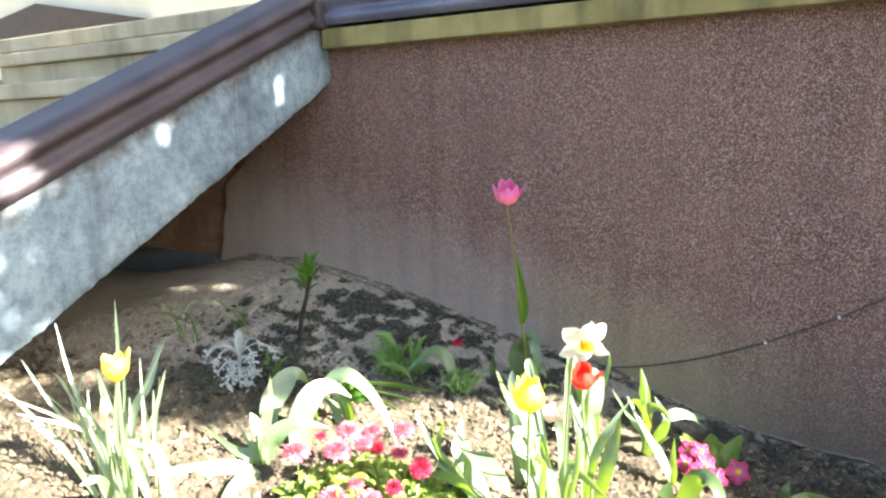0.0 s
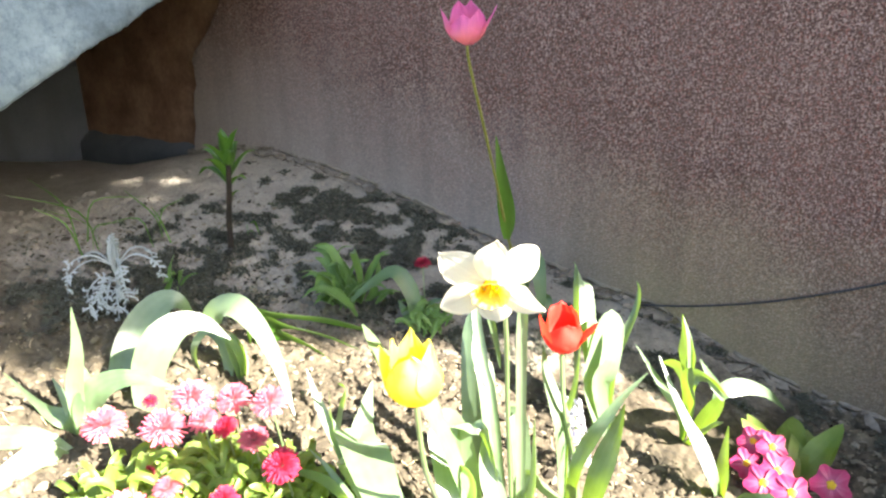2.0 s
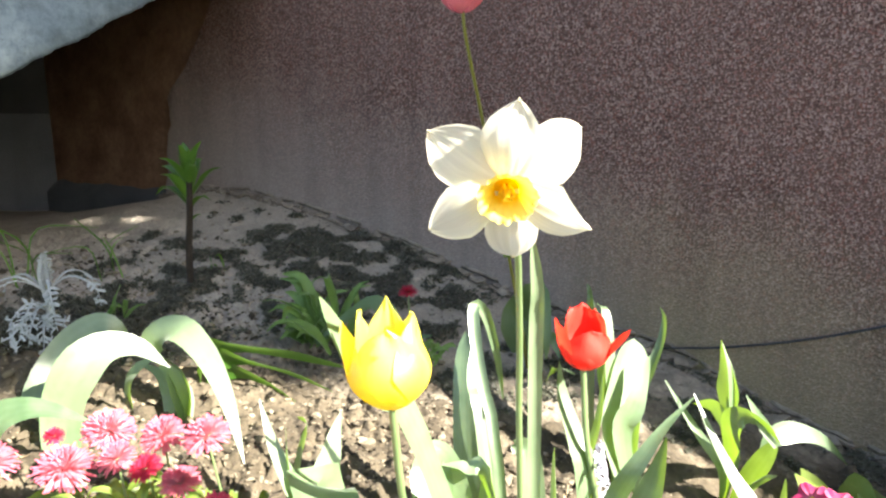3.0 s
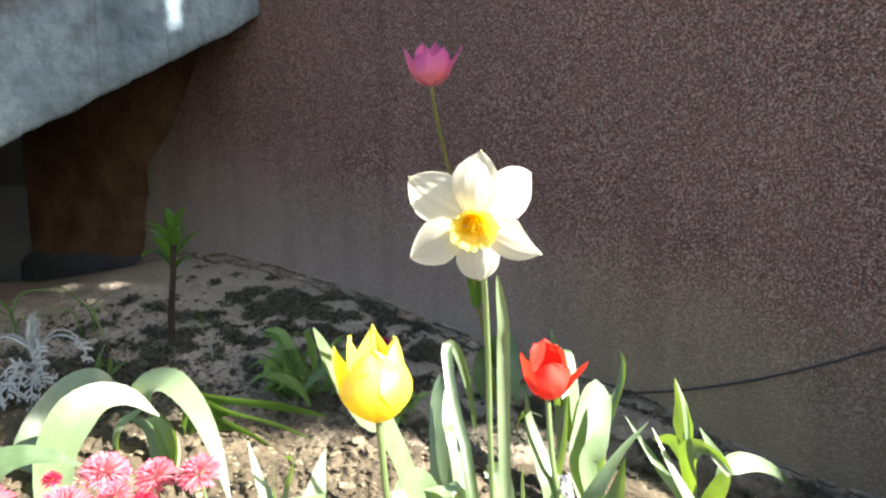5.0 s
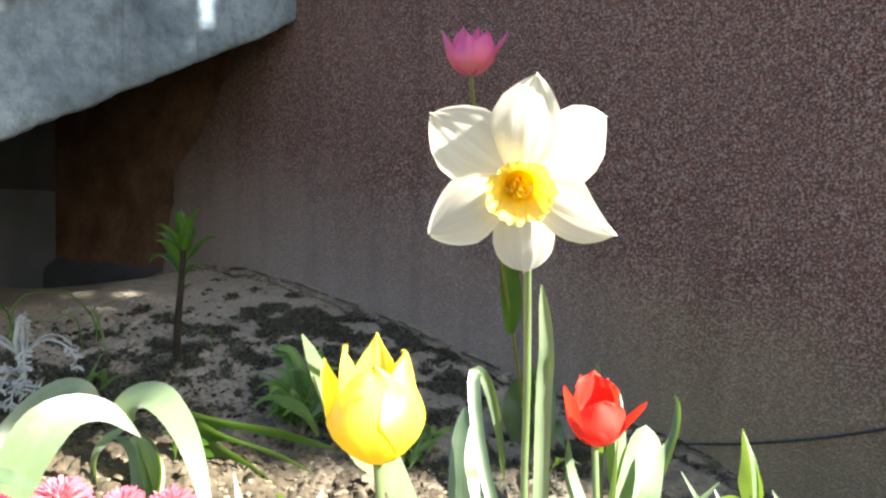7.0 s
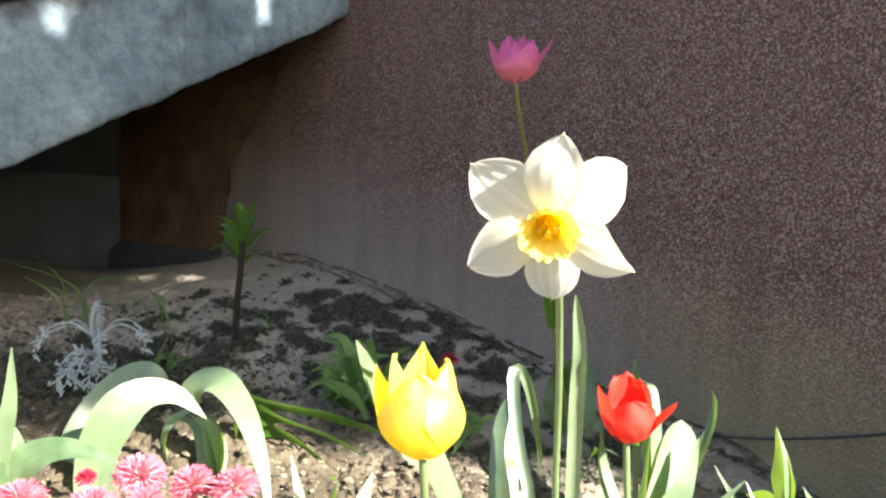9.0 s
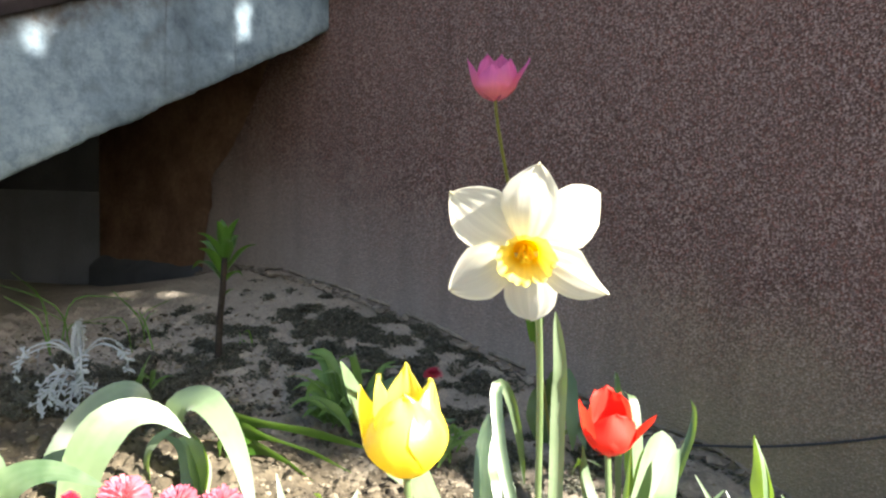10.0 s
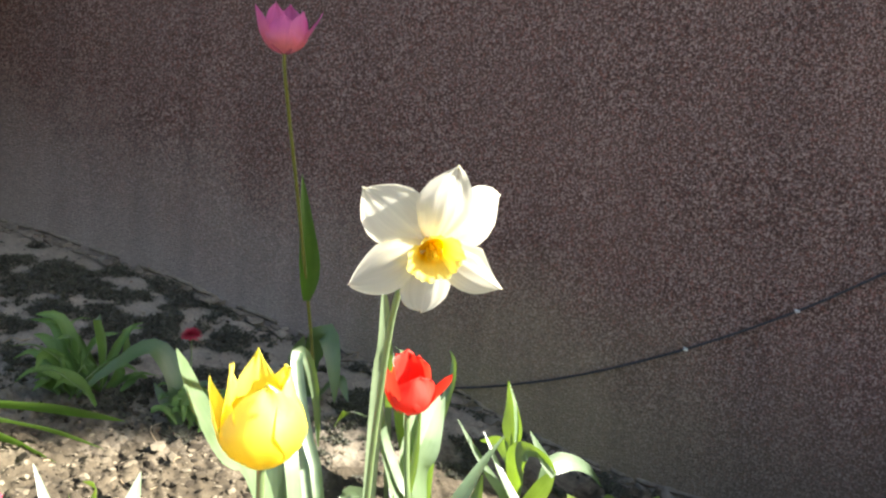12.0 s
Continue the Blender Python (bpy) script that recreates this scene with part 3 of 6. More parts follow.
def make_stairs():
    stairs = thing("staircase", (-1.9, 0.3, 0.2), "concrete outdoor staircase with cream steps and a maroon-capped side", "staircase", kind="structure")
    low = lambda y: 0.43 + 0.545 * y
    top = lambda y: 0.752 + 0.455 * y
    # the side slab with a ragged lower arris
    bm = bmesh.new()
    ys = [-1.3 + 2.2835 * k / 300 for k in range(301)]
    rows = []
    for y in ys:
        rag = 0.005 * noise.noise(Vector((y * 12, 0, 5))) + 0.004 * noise.noise(Vector((y * 45, 0, 9))) + 0.003 * noise.noise(Vector((y * 130, 0, 9)))
        zl, zt = low(y) + rag, top(y)
        if y > 0.90:
            zl += (y - 0.90) * 0.1
        row = [(-1.36, y, zl + 0.01), (-1.30, y, zl), (-1.258, y, zl + 0.002)]
        for k in range(9):
            z = zl + 0.010 + (zt - zl - 0.010) * k / 8
            row.append((-1.25 + 0.003 * noise.noise(Vector((y * 6, z * 6, 2))), y, z))
        row.append((-1.36, y, zt))
        rows.append(row)
    add_grid(bm, rows)
    ends = [rows[0], rows[-1]]
    for r in ends:
        bm.faces.new([bm.verts.new(p) for p in r])
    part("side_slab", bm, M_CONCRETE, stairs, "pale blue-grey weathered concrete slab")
    # ribbed cap running down the slab
    bm = bmesh.new()
    prof = ridge_profile(0.135, 0.045)
    rows = []
    for y in (-1.3, -0.6, 0.0, 0.5, 0.905):
        rows.append([(-1.262 + o, y, top(y) - 0.012 + u) for o, u in prof] + [(-1.40, y, top(y) + 0.125), (-1.40, y, top(y) - 0.012)])
    add_grid(bm, rows)
    part("cap", bm, M_COPING, stairs, "weathered dark maroon ribbed cap", False)
    # cap turning along the wall
    bm = bmesh.new()
    prof = ridge_profile(0.115, 0.045)
    rows = []
    for x in (-1.226, 0.0, 1.5, 3.6):
        rows.append([(x, 0.955 - o, 1.156 + u) for o, u in prof] + [(x, 1.26, 1.27), (x, 1.26, 1.156)])
    add_grid(bm, rows)
    part("wall_cap", bm, M_GUTTER, stairs, "slate-blue ribbed metal cap along the wall", False)
    bm = bmesh.new()
    box(bm, (-1.41, 0.88, 1.150), (-1.206, 1.26, 1.285), 0.012)
    part("cap_corner", bm, M_COPING, stairs, "dark corner piece of the cap", False)
    # steps
    for k in range(8):
        z = 1.14 - 0.155 * k
        y1 = 0.93 - 0.305 * k
        if z < 0.2:
            break
        bm = bmesh.new()
        box(bm, (-2.70, y1 - 0.325, z - 0.05), (-1.362, y1 + 0.01, z), 0.008)
        part("step", bm, M_STEP, stairs, "", False)
        bm = bmesh.new()
        box(bm, (-2.70, y1 - 0.295, z - 0.16), (-1.362, y1 - 0.26, z - 0.0525))
        part("riser", bm, M_STEP, stairs, "", False)
    bm = bmesh.new()
    box(bm, (-3.3, 0.905, 1.198), (-1.415, 1.255, 1.264), 0.008)
    part("step", bm, M_STEP, stairs, "", False)
    bm = bmesh.new()
    box(bm, (-3.3, 0.945, 1.1425), (-1.415, 0.985, 1.1955))
    part("riser", bm, M_STEP, stairs, "", False)
    # sloping underside
    bm = bmesh.new()
    rows = [[(-2.62, y, low(y) + 0.045), (-1.362, y, low(y) + 0.045), (-1.362, y, low(y) + 0.115), (-2.62, y, low(y) + 0.115), (-2.62, y, low(y) + 0.045)] for y in (-0.6, 1.0)]
    add_grid(bm, rows)
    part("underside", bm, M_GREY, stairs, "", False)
    bm = bmesh.new()
    box(bm, (-2.86, -1.2, -0.3), (-2.66, 1.0, 0.56))
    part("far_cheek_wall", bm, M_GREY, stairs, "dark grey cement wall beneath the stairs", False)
    # step-edge wall on the far side with its dark board
    bm = bmesh.new()
    rows = [[(-2.86, y, 0.55 + 0.3 * (y > 0.5)), (-2.662, y, 0.55), (-2.662, y, 0.70 + 0.455 * y), (-2.86, y, 0.70 + 0.455 * y), (-2.86, y, 0.55)] for y in (-1.2, -0.4, 0.3, 1.0)]
    add_grid(bm, rows)
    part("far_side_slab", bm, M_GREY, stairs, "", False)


make_stairs()


def make_terrace():
    bm = bmesh.new()
    box(bm, (-14.0, 1.262, 0.6), (6.0, 3.9, 1.12))
    tagged(link_mesh("terrace", bm, M_STEP, smooth=False), "cream concrete terrace above the garden wall", "terrace", kind="structure")
    bm = bmesh.new()
    box(bm, (-14.0, 3.9, -0.2), (-0.2, 4.2, 4.2))
    tagged(link_mesh("wall_house", bm, M_HOUSE, smooth=False), "plain cream plastered house wall", "wall", kind="structure")
    bm = bmesh.new()
    rows = [[(-9.1, y, 1.92), (-5.87, y, 1.92), (-7.69, y, 2.24), (-9.1, y, 2.05), (-9.1, y, 1.92)] for y in (3.80, 3.896)]
    add_grid(bm, rows)
    bm.faces.new([bm.verts.new(p) for p in rows[0][:4]])
    tagged(link_mesh("dark_board", bm, M_DARKWOOD, smooth=False), "dark brown board leaning on the cream wall", "board")


make_terrace()


def make_cable():
    ctrl = [(-0.24, 0.968, 0.085), (-0.12, 0.972, 0.108), (0.03, 0.973, 0.153), (0.20, 0.974, 0.224), (0.37, 0.974, 0.314), (0.53, 0.974, 0.418), (0.9, 0.974, 0.66), (1.4, 0.974, 0.9)]
    cable = thing("cable", (0.2, 0.974, 0.22), "thin black cable drooping across the rough wall", "cable")
    bm = bmesh.new()
    tube(bm, ctrl, 0.0022, 0.0022, 60, 6)
    part("wire", bm, M_WIRE, cable)
    for c in ((0.206, 0.9725, 0.2265), (0.374, 0.9725, 0.3165)):
        bm = bmesh.new()
        box(bm, (c[0] - 0.0035, c[1] - 0.003, c[2] - 0.0024), (c[0] + 0.0035, c[1] + 0.010, c[2] + 0.0024), 0.0009)
        part("clip", bm, M_CLIP, cable, "small white clip")


make_cable()


# ---- unseen tree over the terrace, added to dapple the light ----
def make_tree():
    rng = random.Random(5)
    tree = thing("tree", (3.3, 2.3, 1.12), "unseen leafy tree over the terrace and the wall, placed for its shade", "tree")
    bm = bmesh.new()
    tube(bm, [(3.3, 2.3, 1.1), (3.28, 2.25, 1.9), (3.1, 2.1, 2.6), (2.8, 1.8, 3.3)], 0.11, 0.05, 14, 10)
    part("trunk", bm, M_BARK, tree)
    # clumps of leaves: where each one throws its shade, its height and size
    over_stairs = [(-3.546, 0.45, 3, 0.552), (-2.857, 0.85, 2.6, 0.504), (-2.704, 0.25, 3.1, 0.504), (-2.015, 0.43, 2.8, 0.456), (-1.969, 0.11, 3, 0.3),
                   (-1.418, 0.33, 2.9, 0.324), (-1.357, 0.67, 3.2, 0.432), (-2.092, 1.05, 2.8, 0.576), (-3.316, 1.25, 2.7, 0.54), (-1.357, 0.17, 2.7, 0.216),
                   (-2.214, 0.01, 2.9, 0.24), (-1.878, 0.03, 2.7, 0.204), (-2.551, 0.03, 2.8, 0.288), (-1.418, 0.07, 2.8, 0.132), (-2.536, -0.12, 2.8, 0.12),
                   (-2.474, -0.17, 2.9, 0.072), (-2.12, -0.17, 2.8, 0.11), (-1.94, -0.17, 2.9, 0.10),
                   (-2.17, -0.29, 2.8, 0.07), (-1.82, -0.28, 2.8, 0.075), (-1.98, -0.30, 2.8, 0.04)]
    over_bank = [(-1.314, 0.965, 2.7, 0.4), (-0.994, 0.735, 2.9, 0.32), (-1.194, 0.475, 2.6, 0.17), (-0.644, 0.935, 3.1, 0.36), (-0.394, 1.215, 2.8, 0.36),
                 (-1.314, 0.235, 3, 0.12), (-1.324, 0.025, 2.9, 0.1), (-1.224, 0.075, 2.8, 0.09), (-0.894, 0.485, 2.7, 0.11), (-0.754, 0.585, 2.7, 0.13),
                 (-0.594, 0.635, 2.8, 0.13), (-1.424, -0.065, 2.8, 0.11), (-1.254, -0.015, 2.7, 0.07), (-1.134, 0.045, 2.8, 0.075), (-1.054, 0.215, 2.7, 0.08),
                 (-1.524, -0.165, 2.9, 0.1), (-0.72, 0.635, 2.8, 0.14), (-0.58, 0.795, 2.7, 0.15), (-0.86, 0.475, 2.8, 0.12)]
    over_right = [(0.09, 1.12, 2.7, 0.34), (0.49, 0.95, 2.8, 0.3), (0.84, 0.62, 2.9, 0.4), (1.19, 0.95, 2.8, 0.42), (0.59, 0.7, 2.6, 0.2),
                  (0.51, 0.84, 2.9, 0.2), (0.7, 0.48, 2.8, 0.2), (0.57, 0.53, 2.7, 0.15), (0.67, 0.62, 2.6, 0.17), (0.49, 0.5, 2.8, 0.08), (0.26, 0.76, 2.7, 0.12), (0.33, 0.68, 2.8, 0.10), (0.16, 0.76, 2.8, 0.06),
                  (0.5, 0.64, 2.8, 0.1),
                  (1.05, 0.35, 2.8, 0.34), (1.35, 0.65, 2.9, 0.4), (1.5, 0.1, 2.8, 0.45), (1.15, -0.15, 2.7, 0.3), (1.9, 0.5, 2.9, 0.5), (1.9, -0.2, 2.8, 0.5)]
    gaps = [(-2.673, 0.596, 0.055, 0.014), (-2.459, 0.156, 0.05, 0.012), (-2.444, 0.566, 0.03, 0.006), (-2.1, 0.62, 0.035, 0.005), (-1.92, 0.66, 0.06, 0.008),
            (-1.84, 0.555, 0.07, 0.009), (-1.755, 0.665, 0.04, 0.006)]
    bm = bmesh.new()
    uv = bm.loops.layers.uv.verify()
    limbs = bmesh.new()
    for u, v, h, r in over_stairs + over_bank + over_right:
        c = Vector((u + 1.5 * h, v + 0.13 * h, h))
        tube(limbs, [(3.15, 2.15, 2.3), ((c.x + 3.1) / 2, (c.y + 2.1) / 2, (c.z + 2.3) / 2 + 0.1), c], 0.03, 0.008, 8, 6)
        for k in range(int(7600 * r * r)):
            d = Vector((rng.gauss(0, 1), rng.gauss(0, 1), rng.gauss(0, 1))).normalized() * r * rng.random() ** 0.45
            d.z *= 0.7
            p = c + d
            pu, pv = p.x - 1.5 * p.z, p.y - 0.13 * p.z
            if -1.02 < pu < 0.36 and pv < min(0.74, 0.76 - max(pu - 0.02, 0) * 0.55, max(0.28, 0.71 + (pu + 0.48) * 1.0)):      # the open sky over the bed
                continue
            if any(((pu - gu) / (ga + 0.013)) ** 2 + ((pv - gv) / (gb + 0.013)) ** 2 < 0.85 + 1.2 * abs(noise.noise(Vector((math.atan2(pv - gv, pu - gu) * 1.3, gu * 9, gv * 9)))) for gu, gv, ga, gb in gaps):
                continue
            a = Vector((rng.uniform(-1, 1), rng.uniform(-1, 1), rng.uniform(-.6, .3))).normalized()
            b = a.cross(Vector((rng.uniform(-.5, .5), rng.uniform(-.5, .5), 1))).normalized()
            ln, w = rng.uniform(0.05, 0.075), rng.uniform(0.018, 0.027)
            q = [bm.verts.new(x) for x in (p - a * ln / 2, p + b * w, p + a * ln / 2, p - b * w)]
            f = bm.faces.new(q)
            for lp, t in zip(f.loops, ((.5, 0), (1, .5), (.5, 1), (0, .5))):
                lp[uv].uv = t
    part("limbs", limbs, M_BARK, tree)
    tagged(part("crown", bm, M_TREELEAF, tree, smooth=False), kind="stuff")


make_tree()


# ---- plants ----
def leaf_part(parent, ctrl, width, rng, material=None, name="leaf", **kw):
    bm = bmesh.new()
    blade(bm, ctrl, width, rng, **kw)
    return part(name, bm, material or M_TULIP_LEAF, parent)


def stem_part(parent, ctrl, r0, r1, material=None, name="stem"):
    bm = bmesh.new()
    tube(bm, ctrl, r0, r1, 16, 8)
    return part(name, bm, material or M_STEM, parent)


def cup_petal(bm, base, axis, angle, height, radius, width, flare, tip, inward=0.0, rng=None, ragged=0.0, sharp=0.62):
    """One petal of a tulip cup, bulging low and drawn to a point."""
    ax, ay, az = frame_of(axis)
    rows, n, m = [], 14, 8
    ph = rng.uniform(0, 6)
    for i in range(n + 1):
        u = i / n
        r = radius * (math.sin(min(u * 1.75, 1.0) * math.pi / 2) ** 0.8) * (1 - 0.10 * u * u) + flare * max(u - 0.45, 0) ** 2 * height * 2.2 - inward * u * u * radius
        half = width * 0.5 * (min(u * 2.2, 1.0) ** 0.55) * max(1 - u ** tip, 0) ** sharp + 0.0006
        ang = half / max(r, 0.006)
        row = []
        for j in range(m + 1):
            v = j / m * 2 - 1
            d = ax * math.cos(angle + v * ang) + ay * math.sin(angle + v * ang)
            rr = r * (1 - 0.05 * v * v) + 0.0012 * math.sin(ph + 9 * u + 4 * v) * u
            row.append(Vector(base) + d * rr + az * (height * (u ** 1.05) * (1 + ragged * u * noise.noise(Vector((v * 2.6, ph, 0)))) - 0.012 * height * v * v))
        rows.append(row)
    add_grid(bm, rows)


def open_petal(bm, base, axis, angle, height, radius, width, tip_radius, tip, sharp, rng, cup=0.0):
    """One petal of an open tulip: a round bowl below, then straight to a tip at its own distance from the axis."""
    ax, ay, az = frame_of(axis)
    rows, n, m, ph = [], 20, 12, rng.uniform(0, 6)
    for i in range(n + 1):
        u = i / n
        k = min(max((u - 0.35) / 0.65, 0), 1)
        r = radius * math.sin(min(u * 1.75, 1.0) * math.pi / 2) ** 0.55
        r += (tip_radius - radius) * k * k * (3 - 2 * k) * 0.6 + (tip_radius - radius) * k * 0.4
        half = width * 0.5 * (min(u * 2.0, 1.0) ** 0.6) * max(1 - u ** tip, 0) ** sharp + 0.0005
        wide = half / max(radius, 0.006)
        row = []
        for j in range(m + 1):
            v = j / m * 2 - 1
            a = angle + v * wide
            rr = max(r, 0.003) * (1 + 0.10 * cup * v * v) + 0.0011 * math.sin(ph + 8 * u + 5 * v) * u + 0.0008 * math.cos(v * 9 + ph) * u
            rag = 0.0023 * noise.noise(Vector((v * 4.0, ph, 2))) * u * height / 0.06
            centre = (ax * math.cos(angle) + ay * math.sin(angle)) * (r - radius) if r > radius else Vector((0, 0, 0))
            rim = min(rr, radius * (1 + 0.1 * cup * v * v)) if r > radius else rr
            row.append(Vector(base) + centre + (ax * math.cos(a) + ay * math.sin(a)) * rim + az * (height * u ** 1.08 + rag - 0.003 * v * v * u))
        rows.append(row)
    add_grid(bm, rows)


def tulip_flower(parent, base, axis, height, radius, petals, material, rng, ragged=0.0, sharp=0.62):
    """petals: (degrees, width, flare, tip sharpness, height factor, radius factor)"""
    for deg, w, flare, tip, hf, rf in petals:
        bm = bmesh.new()
        cup_petal(bm, base, axis, radians(deg), height * hf, radius * rf, w, flare, tip, rng=rng, ragged=ragged, sharp=sharp)
        part("petal", bm, material, parent)
    ax, ay, az = frame_of(axis)
    bm = bmesh.new()
    b = Vector(base)
    tube(bm, [b, b + az * height * 0.2, b + az * height * 0.42], 0.004, 0.0045, 6, 8)
    part("pistil", bm, M_STEM, parent)


EDGEWISE = (-0.43, -0.63, 0.69)
SUNWARD, SUNNY, BACKLIT, FRONT = (0.80, -0.25, 0.62), (0.76, -0.42, 0.50), (-0.36, -0.88, -0.12), (0.45, -0.70, 0.45)


def leaf_maker(parent, rng, material=None, **kw):
    """A function that adds one leaf to a plant: width, the way its face turns, and its midrib."""
    def leaf(width, face, *ctrl, broad=False, **own):
        sets = dict(kw)
        if face:
            sets.update(hint=face, turn=0.12, upright=False)
        if broad:
            sets.update(strap=True, point=1.6)
        sets.update(own)
        return leaf_part(parent, ctrl, width, rng, material, **sets)
    return leaf


def ground_at(x, y):
    return (x, y, ground_z(x, y))


# yellow tulip
rng = random.Random(11)
yt = thing("tulip", ground_at(-0.15, 0.21), "open yellow tulip with pointed petals above pale green leaves", "tulip", "tulips in the bed")
stem_part(yt, [(-0.15, 0.21, -0.04), (-0.13, 0.16, 0.10), (-0.10, 0.09, 0.22), (-0.084, 0.060, 0.322)], 0.0030, 0.0028)
for deg, high, rad, wide, tip_r, tip, sharp, cup in ((97, 0.073, 0.0255, 0.058, 0.0150, 3.0, 0.95, 0.3), (172, 0.0665, 0.0255, 0.056, 0.0185, 3.4, 0.85, 0.2),
                                                     (168, 0.0590, 0.0285, 0.046, 0.0318, 2.8, 0.80, 0.0), (32, 0.0630, 0.0260, 0.062, 0.0180, 4.0, 0.70, 0.3),
                                                     (-10, 0.0645, 0.0290, 0.070, 0.0165, 4.5, 0.55, 0.4), (-84, 0.0590, 0.0285, 0.074, 0.0190, 4.0, 0.62, 0.4)):
    bm = bmesh.new()
    open_petal(bm, (-0.084, 0.060, 0.3185), (-0.03, 0.0, 1), radians(deg), high, rad, wide, tip_r, tip, sharp, rng, cup)
    part("petal", bm, M_YELLOW, yt)
bm = bmesh.new()
tube(bm, [(-0.084, 0.060, 0.320), (-0.084, 0.060, 0.336), (-0.085, 0.060, 0.348)], 0.004, 0.0045, 6, 8)
part("pistil", bm, M_STEM, yt)
leaf = leaf_maker(yt, rng, turn=0.2, upright=False)
leaf(0.036, FRONT, (-0.139, 0.237, -0.031), (-0.165, 0.227, 0.172), (-0.188, 0.212, 0.207))
leaf(0.024, EDGEWISE, (-0.108, 0.257, -0.038), (-0.130, 0.244, 0.163), (-0.148, 0.232, 0.184), (-0.166, 0.215, 0.189))
leaf(0.028, SUNWARD, (-0.105, 0.240, -0.038), (-0.130, 0.140, 0.255), (-0.140, 0.105, 0.304), (-0.146, 0.080, 0.343), (-0.149, 0.060, 0.385), broad=True, root=0.7)
leaf(0.013, SUNNY, (-0.150, 0.225, -0.028), (-0.165, 0.222, 0.163), (-0.170, 0.224, 0.185), (-0.162, 0.232, 0.188))
leaf(0.028, SUNNY, (-0.203, 0.361, -0.016), (-0.226, 0.376, 0.162), (-0.250, 0.388, 0.196), (-0.266, 0.406, 0.231))

# red tulip
rng = random.Random(12)
rt = thing("tulip", ground_at(-0.068, 0.37), "red tulip with one petal flared outward over broad leaves", "tulip", "tulips in the bed")
stem_part(rt, [(-0.068, 0.37, -0.05), (-0.072, 0.365, 0.08), (-0.083, 0.35, 0.18), (-0.087, 0.346, 0.262)], 0.0034, 0.003)
for deg, high, rad, wide, tip_r, tip, sharp, cup in ((-80, 0.048, 0.0255, 0.058, 0.0215, 6.0, 0.60, 0.4), (-168, 0.056, 0.0255, 0.040, 0.0305, 6.0, 0.60, 0.0), (-8, 0.045, 0.0250, 0.031, 0.0430, 7.0, 0.50, 0.0),
                                                     (-50, 0.041, 0.0240, 0.046, 0.0200, 5.0, 0.70, 0.2), (55, 0.058, 0.0220, 0.054, 0.0185, 7.0, 0.45, 0.2),
                                                     (98, 0.065, 0.0215, 0.056, 0.0150, 6.0, 0.55, 0.2), (140, 0.060, 0.0225, 0.054, 0.0180, 7.0, 0.45, 0.2)):
    bm = bmesh.new()
    open_petal(bm, (-0.087, 0.346, 0.2600), (0.03, 0.0, 1), radians(deg), high, rad, wide, tip_r, tip, sharp, rng, cup)
    part("petal", bm, M_RED, rt)
leaf = leaf_maker(rt, rng)
leaf(0.027, SUNNY, (-0.085, 0.362, -0.048), (-0.085, 0.350, 0.139), (-0.096, 0.350, 0.181), (-0.112, 0.350, 0.226), (-0.116, 0.350, 0.262))
leaf(0.021, BACKLIT, (-0.085, 0.362, -0.048), (-0.087, 0.360, 0.142), (-0.089, 0.370, 0.162), (-0.089, 0.390, 0.195), (-0.093, 0.410, 0.249))
leaf(0.022, BACKLIT, (-0.085, 0.362, -0.048), (-0.057, 0.330, 0.092), (-0.047, 0.340, 0.137), (-0.026, 0.350, 0.180), (-0.012, 0.375, 0.209), (0.003, 0.410, 0.231))
leaf(0.035, BACKLIT, (-0.060, 0.355, -0.048), (-0.030, 0.335, 0.079), (-0.020, 0.350, 0.134), (-0.013, 0.360, 0.168), (-0.009, 0.370, 0.201))

# purple tulip by the wall
rng = random.Random(13)
pt = thing("tulip", ground_at(-0.40, 0.78), "tall pink-purple tulip on a thin leaning stem beside the wall", "tulip", "tulips in the bed")
stem_part(pt, [(-0.392, 0.755, 0.06), (-0.366, 0.683, 0.19), (-0.347, 0.616, 0.312), (-0.331, 0.537, 0.48), (-0.318, 0.476, 0.60), (-0.316, 0.465, 0.637)], 0.0029, 0.0022, M_OLIVE_STEM)
for deg, high, rad, wide, tip_r, tip, sharp, cup in ((-95, 0.044, 0.0290, 0.050, 0.0220, 5.0, 0.55, 0.3), (-40, 0.050, 0.0285, 0.044, 0.0260, 5.0, 0.75, 0.2), (-172, 0.056, 0.0290, 0.044, 0.0345, 5.0, 0.85, 0.0),
                                                     (-6, 0.054, 0.0285, 0.036, 0.0450, 5.0, 0.85, 0.0), (65, 0.062, 0.0270, 0.054, 0.0200, 5.0, 0.75, 0.2), (120, 0.063, 0.0270, 0.052, 0.0190, 5.0, 0.75, 0.2)):
    bm = bmesh.new()
    open_petal(bm, (-0.316, 0.465, 0.634), (0.0, -0.05, 1), radians(deg), high, rad, wide, tip_r, tip, sharp, rng, cup)
    part("petal", bm, M_PURPLE, pt)
leaf_part(pt, [(-0.346, 0.613, 0.303), (-0.338, 0.603, 0.350), (-0.340, 0.590, 0.420), (-0.347, 0.583, 0.488)], 0.030, rng, M_LILY_LEAF, fold=0.3, turn=0.1, root=0.3, hint=(0.45, -0.7, 0.3), upright=False)
leaf = leaf_maker(pt, rng, M_TULIP_LEAF_SHADED)
leaf(0.050, FRONT, (-0.425, 0.788, 0.078), (-0.438, 0.785, 0.130), (-0.446, 0.785, 0.165), (-0.438, 0.788, 0.200))
